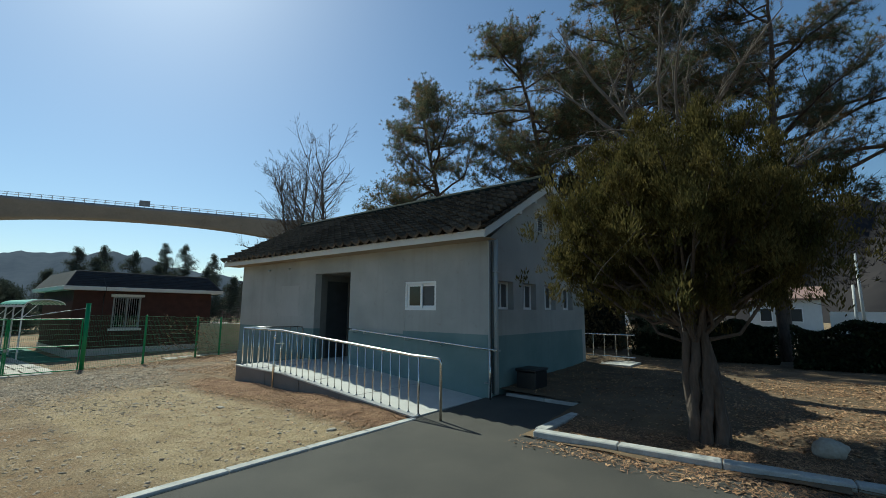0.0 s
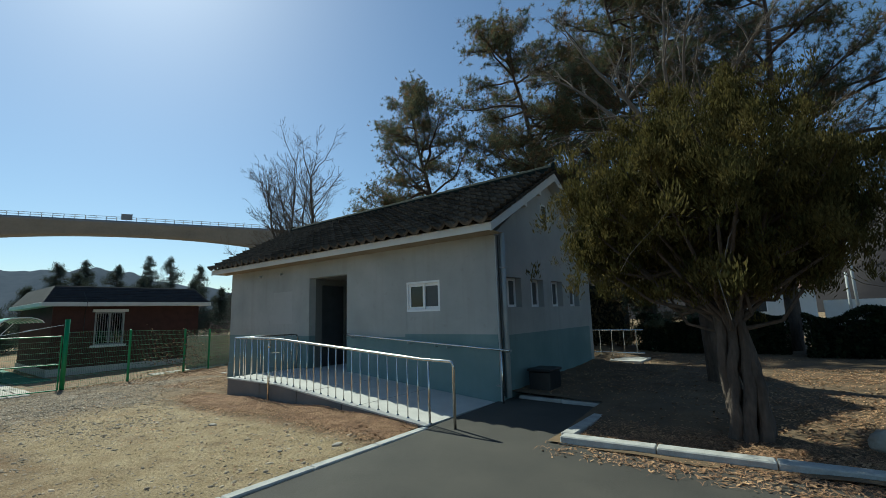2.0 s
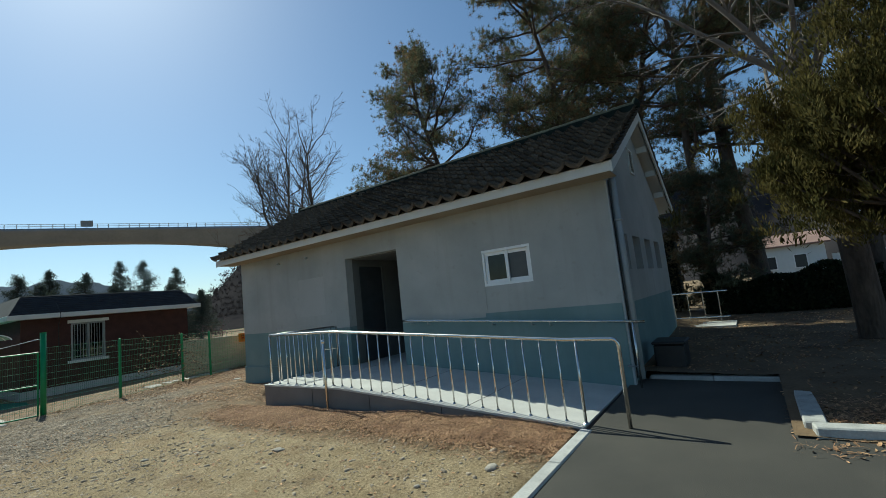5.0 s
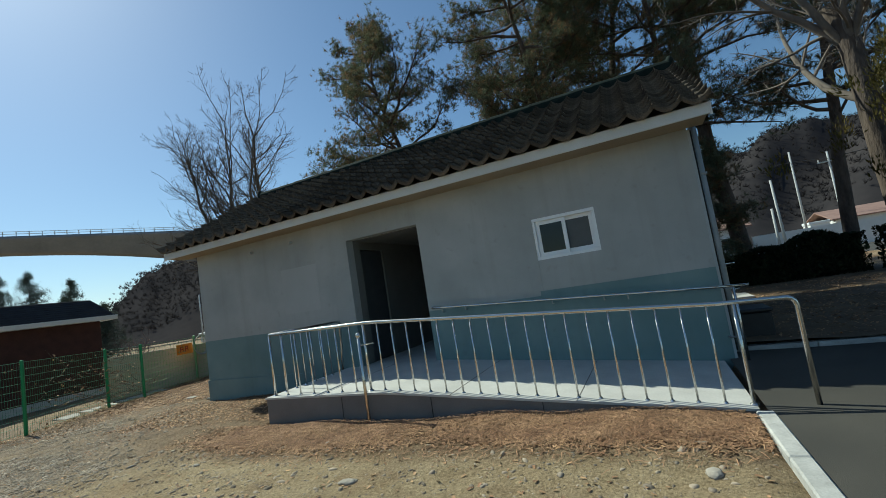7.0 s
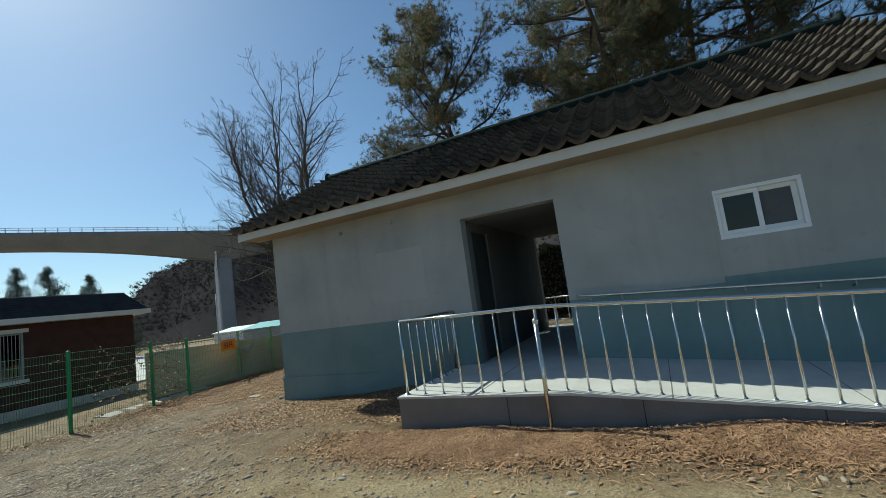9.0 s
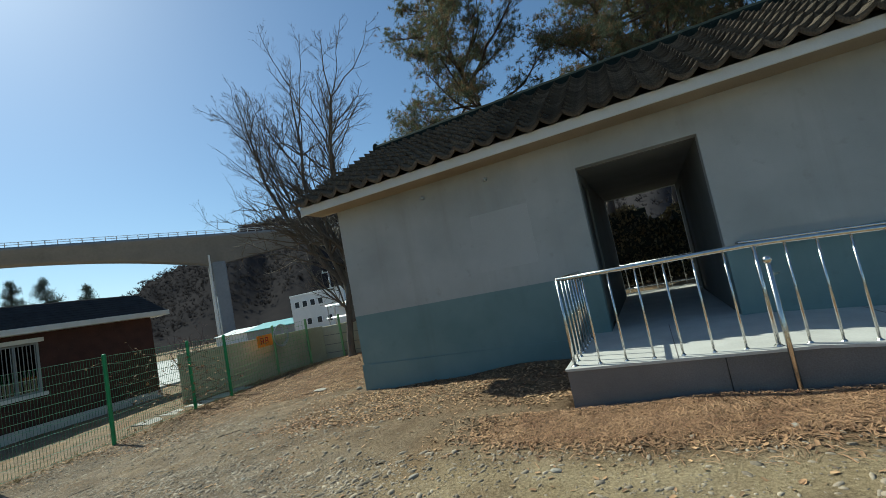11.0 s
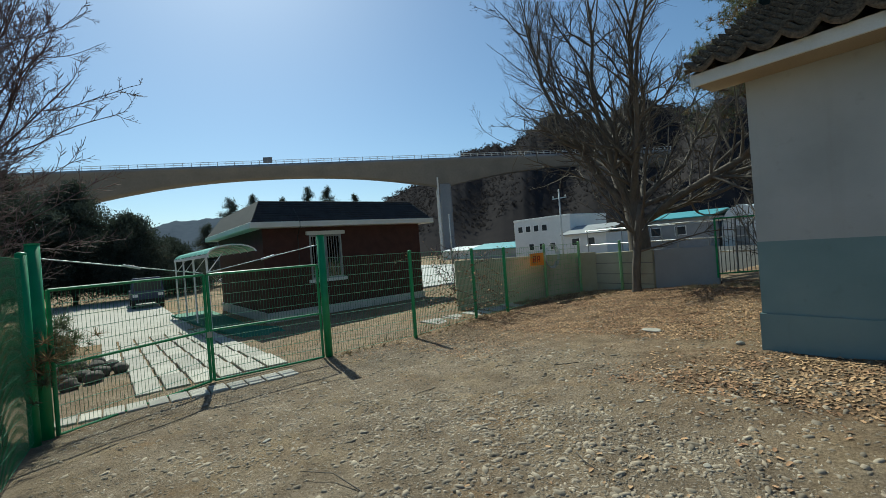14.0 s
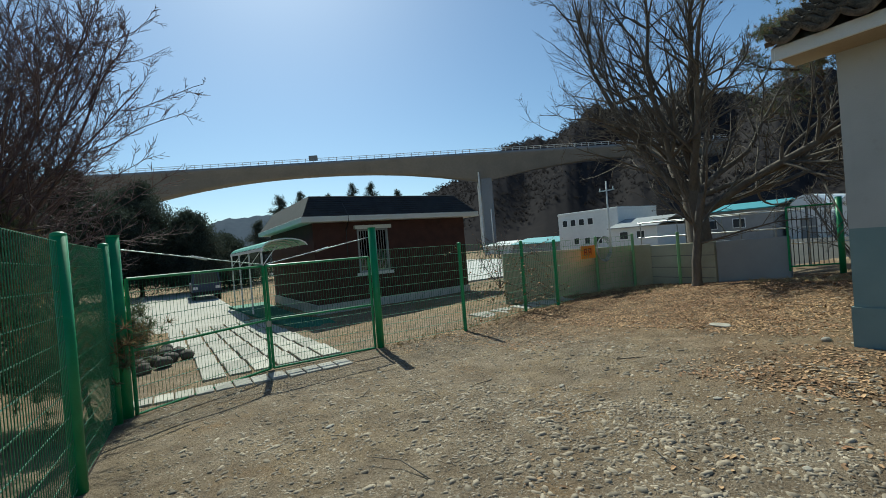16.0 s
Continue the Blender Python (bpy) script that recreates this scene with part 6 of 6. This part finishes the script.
# a fringe of bare trees over the slopes and along the crests
rs = np.random.RandomState(12)
BROOM = tuft(9, 16, 1.0, 0.05, 1.3)
for g, amount, size, nm in ((g1, 14000, 1.9, "hill_trees"), (g2, 12000, 1.7, "hill_trees")):
    a, b_ = rs.randint(4, 27, amount), rs.randint(0, g.shape[1], amount)
    a[: amount // 5] = rs.randint(26, 28, amount // 5)
    p = g[a, b_] + rs.randn(amount, 3) * np.array([3, 3, 0])
    scatter(nm, *BROOM, p, rs.uniform(0.6, 1.2, amount) * size, rs.uniform(0, 6.3, amount), np.zeros(amount), "hill tree", label="leafless woods covering the hillside", category="woods")
amount = 240
for g in (g2,):
    p = g[rs.randint(24, 28, amount), rs.randint(0, g.shape[1], amount)]
    fv, ff = flake(5, 18, 0.8, 0.5)
    scatter("hill_pines", fv, ff, p + np.array([0, 0, 2.0]), rs.uniform(0.8, 1.9, amount), rs.uniform(0, 6.3, amount), np.zeros(amount), "cedar", label="dark pines scattered along the hill crest", category="woods")

# ---- village beyond the yard ----
def far_house(name, x0, x1, y0, y1, z0, z1, wall_m, roof_m, label, pitch=0.9, wins=(), over=0.3, flat=False, group=""):
    t = thing(name, ((x0 + x1) / 2, (y0 + y1) / 2, z0), label, "house", group)
    part("wall", boxes(((x0, y0, z0 - 1.5), (x1, y1, z1))), wall_m, t)
    if flat:
        part("roof", boxes(((x0 - over, y0 - over, z1), (x1 + over, y1 + over, z1 + 0.25)), bevel=0.03), roof_m, t)
    else:
        o = [(y0 - over, z1), ((y0 + y1) / 2, z1 + pitch), (y1 + over, z1), (y1 + over, z1 + 0.1), ((y0 + y1) / 2, z1 + pitch + 0.1), (y0 - over, z1 + 0.1)]
        part("roof", prism(bmesh.new(), o, x0 - over, x1 + over, "x"), roof_m, t)
    for a, b, c, d in wins:
        w = part("window", boxes(((a - 0.06, y0 - 0.05, c - 0.06), (b + 0.06, y0 - 0.001, c)), ((a - 0.06, y0 - 0.05, d), (b + 0.06, y0 - 0.001, d + 0.06)), ((a - 0.06, y0 - 0.05, c), (a, y0 - 0.001, d)), ((b, y0 - 0.05, c), (b + 0.06, y0 - 0.001, d))), "upvc", t)
        part("pane", boxes(((a, y0 - 0.03, c), (b, y0 - 0.002, d))), "far dark", w)
    return t


GZ = -1.0
far_house("white_building", -45.3, -36.9, 34.8, 42, GZ, 3.75, "far white", "far white", "white two-storey flat-roofed building", flat=True, over=0.05, wins=[(-44.6 + i * 1.25, -43.9 + i * 1.25, 2.4, 3.1) for i in range(4)] + [(-43.0 + i * 1.6, -42.3 + i * 1.6, 0.2, 0.9) for i in range(3)])
far_house("low_house", -36.5, -31.5, 33, 39, GZ, 1.6, "far white", "grey panel", "low pale house with a grey roof", wins=[(-35.5, -34.6, 0.5, 1.2), (-33.6, -32.8, 0.5, 1.2)])
far_house("workshop", -31.5, -24.8, 40, 48, GZ, 2.4, "grey panel", "teal roof", "long low workshop with a teal sheet roof", pitch=0.7, wins=[(-30.5, -29.5, 0.8, 1.6), (-28, -27, 0.8, 1.6)])
far_house("workshop", -60, -47, 40, 47, GZ, 0.5, "grey panel", "teal roof", "low workshop with a pale teal roof", pitch=0.8)
far_house("workshop", -75, -58, 46, 54, GZ, 0.4, "far white", "far white", "long low pale farm building", pitch=0.7)
for i in range(3):
    x0 = -24.5 + i * 3.6
    t = thing("greenhouse", (x0 + 1.6, 44, GZ), "white plastic-covered tunnel greenhouse", "greenhouse", "greenhouses beyond the wall")
    arc_o = [(x0 + 1.7 - 1.7 * math.cos(a), GZ + 2.0 + 2.3 * math.sin(a)) for a in np.linspace(0, math.pi, 12)]
    arc_o = [(x0, GZ - 0.3)] + arc_o + [(x0 + 3.4, GZ - 0.3)]
    part("cover", prism(bmesh.new(), arc_o, 42, 58, "y"), "plastic sheet", t, smooth=False)
    part("door", boxes(((x0 + 1.1, 41.95, GZ), (x0 + 2.3, 41.998, GZ + 2.2))), "grey panel", t)
lot = part("car_park", boxes(((-80, 5.5, -1.3), (-27, 26, -0.72))), "concrete")
tagged(lot, "pale concrete yard beyond the house", "yard", kind="structure")
field = part("pale_field", boxes(((-24, 8.5, -0.6), (-8, 30, -0.15))), "asphalt")
tagged(field, "grey asphalt lane behind the block wall", "lane", kind="structure")

far_house("village_house", 2.4, 6.2, 30, 36, 0.2, 2.5, "far white", "earth roof", "white village house with a brown roof", wins=[(3.0, 3.6, 1.1, 1.9), (4.6, 5.2, 1.1, 1.9)])
far_house("village_house", 14.1, 18.5, 40, 47, 0.2, 2.1, "far white", "earth roof", "low village house with a brown tiled roof", wins=[(14.8, 15.4, 1.0, 1.6), (16.4, 17.0, 1.0, 1.6)])
far_house("village_house", 19.5, 24, 41, 48, 0.2, 2.3, "grey panel", "earth roof", "low grey village house with a brown roof", wins=[(20.5, 21.2, 1.1, 1.8)])
far_house("shed", 12.4, 13.7, 40, 42, 0.2, 2.0, "plastic sheet", "plastic sheet", "small pale flat-roofed garden shed", flat=True, over=0.05)
lw = part("wall_lane", boxes(((6.6, 31, -0.3), (30, 31.3, 1.75))), "far white")
tagged(lw, "long white lane wall beyond the garden", "wall", kind="structure")
path = part("lane", boxes(((0.6, 10.6, -0.3), (40, 29, 0.22))), "asphalt")
tagged(path, "grey asphalt lane beyond the hedge", "lane", kind="structure")


def utility_pole(x, y, z0, h, arm=True, lean=0.0):
    t = thing("utility_pole", (x, y, z0), "grey concrete utility pole with a crossarm", "pole", "utility poles")
    part("shaft", tube(bmesh.new(), [(x, y, z0 - 0.3), (x + lean, y, z0 + h)], 0.1, 10, 0.07), "pole", t, smooth=True)
    if arm:
        a = part("crossarm", boxes(((x + lean - 0.8, y - 0.05, z0 + h - 0.9), (x + lean + 0.8, y + 0.05, z0 + h - 0.8))), "dark steel", t)
        for k in (-0.7, 0, 0.7):
            part("insulator", tube(bmesh.new(), [(x + lean + k, y, z0 + h - 0.8), (x + lean + k, y, z0 + h - 0.6)], 0.05, 8), "far white", a)


utility_pole(12.1, 40, 0.2, 8.3, False)
utility_pole(14.9, 41, 0.2, 7.8)
utility_pole(8.1, 29.5, 0.2, 5.1, False, -0.1)
utility_pole(7.75, 29.6, 0.2, 3.2, False)
utility_pole(-33, 28, -1, 7.0)
utility_pole(-56, 33, -1, 7.0, False)
cab = thing("overhead_cable", (10, 38, 7), "black overhead cable between poles", "cable")
part("wire", tube(bmesh.new(), [(-20, 36, 8.3), (-4, 37.5, 7.0), (12.1, 40, 7.6), (14.9, 41, 7.4), (30, 42, 8.2), (50, 44, 8.9)], 0.035, 5), "bin", cab)


def truck(x, y, z):
    t = thing("small_truck", (x, y, z), "dark blue small pickup truck parked in the yard", "truck")
    part("cab", prism(bmesh.new(), [(y - 0.8, z + 0.45), (y + 0.8, z + 0.45), (y + 0.8, z + 1.1), (y + 0.68, z + 1.85), (y - 0.68, z + 1.85), (y - 0.8, z + 1.1)], x - 1.5, x, "x"), "truck blue", t)
    part("windscreen", prism(bmesh.new(), [(y - 0.7, z + 1.12), (y + 0.7, z + 1.12), (y + 0.62, z + 1.72), (y - 0.62, z + 1.72)], x + 0.002, x + 0.02, "x"), "far dark", t)
    part("bed", boxes(((x - 4.2, y - 0.82, z + 0.55), (x - 1.55, y + 0.82, z + 1.05)), bevel=0.02), "truck blue", t)
    part("bumper", boxes(((x, y - 0.82, z + 0.4), (x + 0.12, y + 0.82, z + 0.6)), bevel=0.02), "rubber", t)
    for s in (-1, 1):
        part("headlight", boxes(((x + 0.001, y + s * 0.62 - 0.13, z + 0.75), (x + 0.03, y + s * 0.62 + 0.13, z + 0.92))), "upvc", t)
        for dx in (-0.7, -3.4):
            wh = part("wheel", tube(bmesh.new(), [(x + dx, y + s * 0.82, z + 0.3), (x + dx, y + s * 0.62, z + 0.3)], 0.3, 16), "rubber", t)
            part("rim", tube(bmesh.new(), [(x + dx, y + s * 0.825, z + 0.3), (x + dx, y + s * 0.8, z + 0.3)], 0.17, 12), "zinc", wh)


truck(-38.5, -4.3, gz(-38.5, -4.3))


# clutter behind the block wall: a pipe trellis and stacked pipes
trellis = thing("pipe_trellis", (-13, 10, -0.2), "rusty grey pipe trellis behind the block wall", "trellis")
for i in range(6):
    for y in (9.0, 11.5):
        x = -17.5 + i * 1.7
        part("post", tube(bmesh.new(), [(x, y, gz(x, y) - 0.3), (x, y, 1.55)], 0.024, 6), "dark steel", trellis)
for y, z in ((9.0, 1.55), (11.5, 1.55), (9.0, 1.0), (9.0, 0.55)):
    part("rail", tube(bmesh.new(), [(-17.6, y, z), (-8.9, y, z + 0.04)], 0.02, 6), "zinc", trellis)
for i in range(6):
    x = -17.5 + i * 1.7
    part("tie", tube(bmesh.new(), [(x, 9.0, 1.55), (x, 11.5, 1.55)], 0.016, 6), "dark steel", trellis)
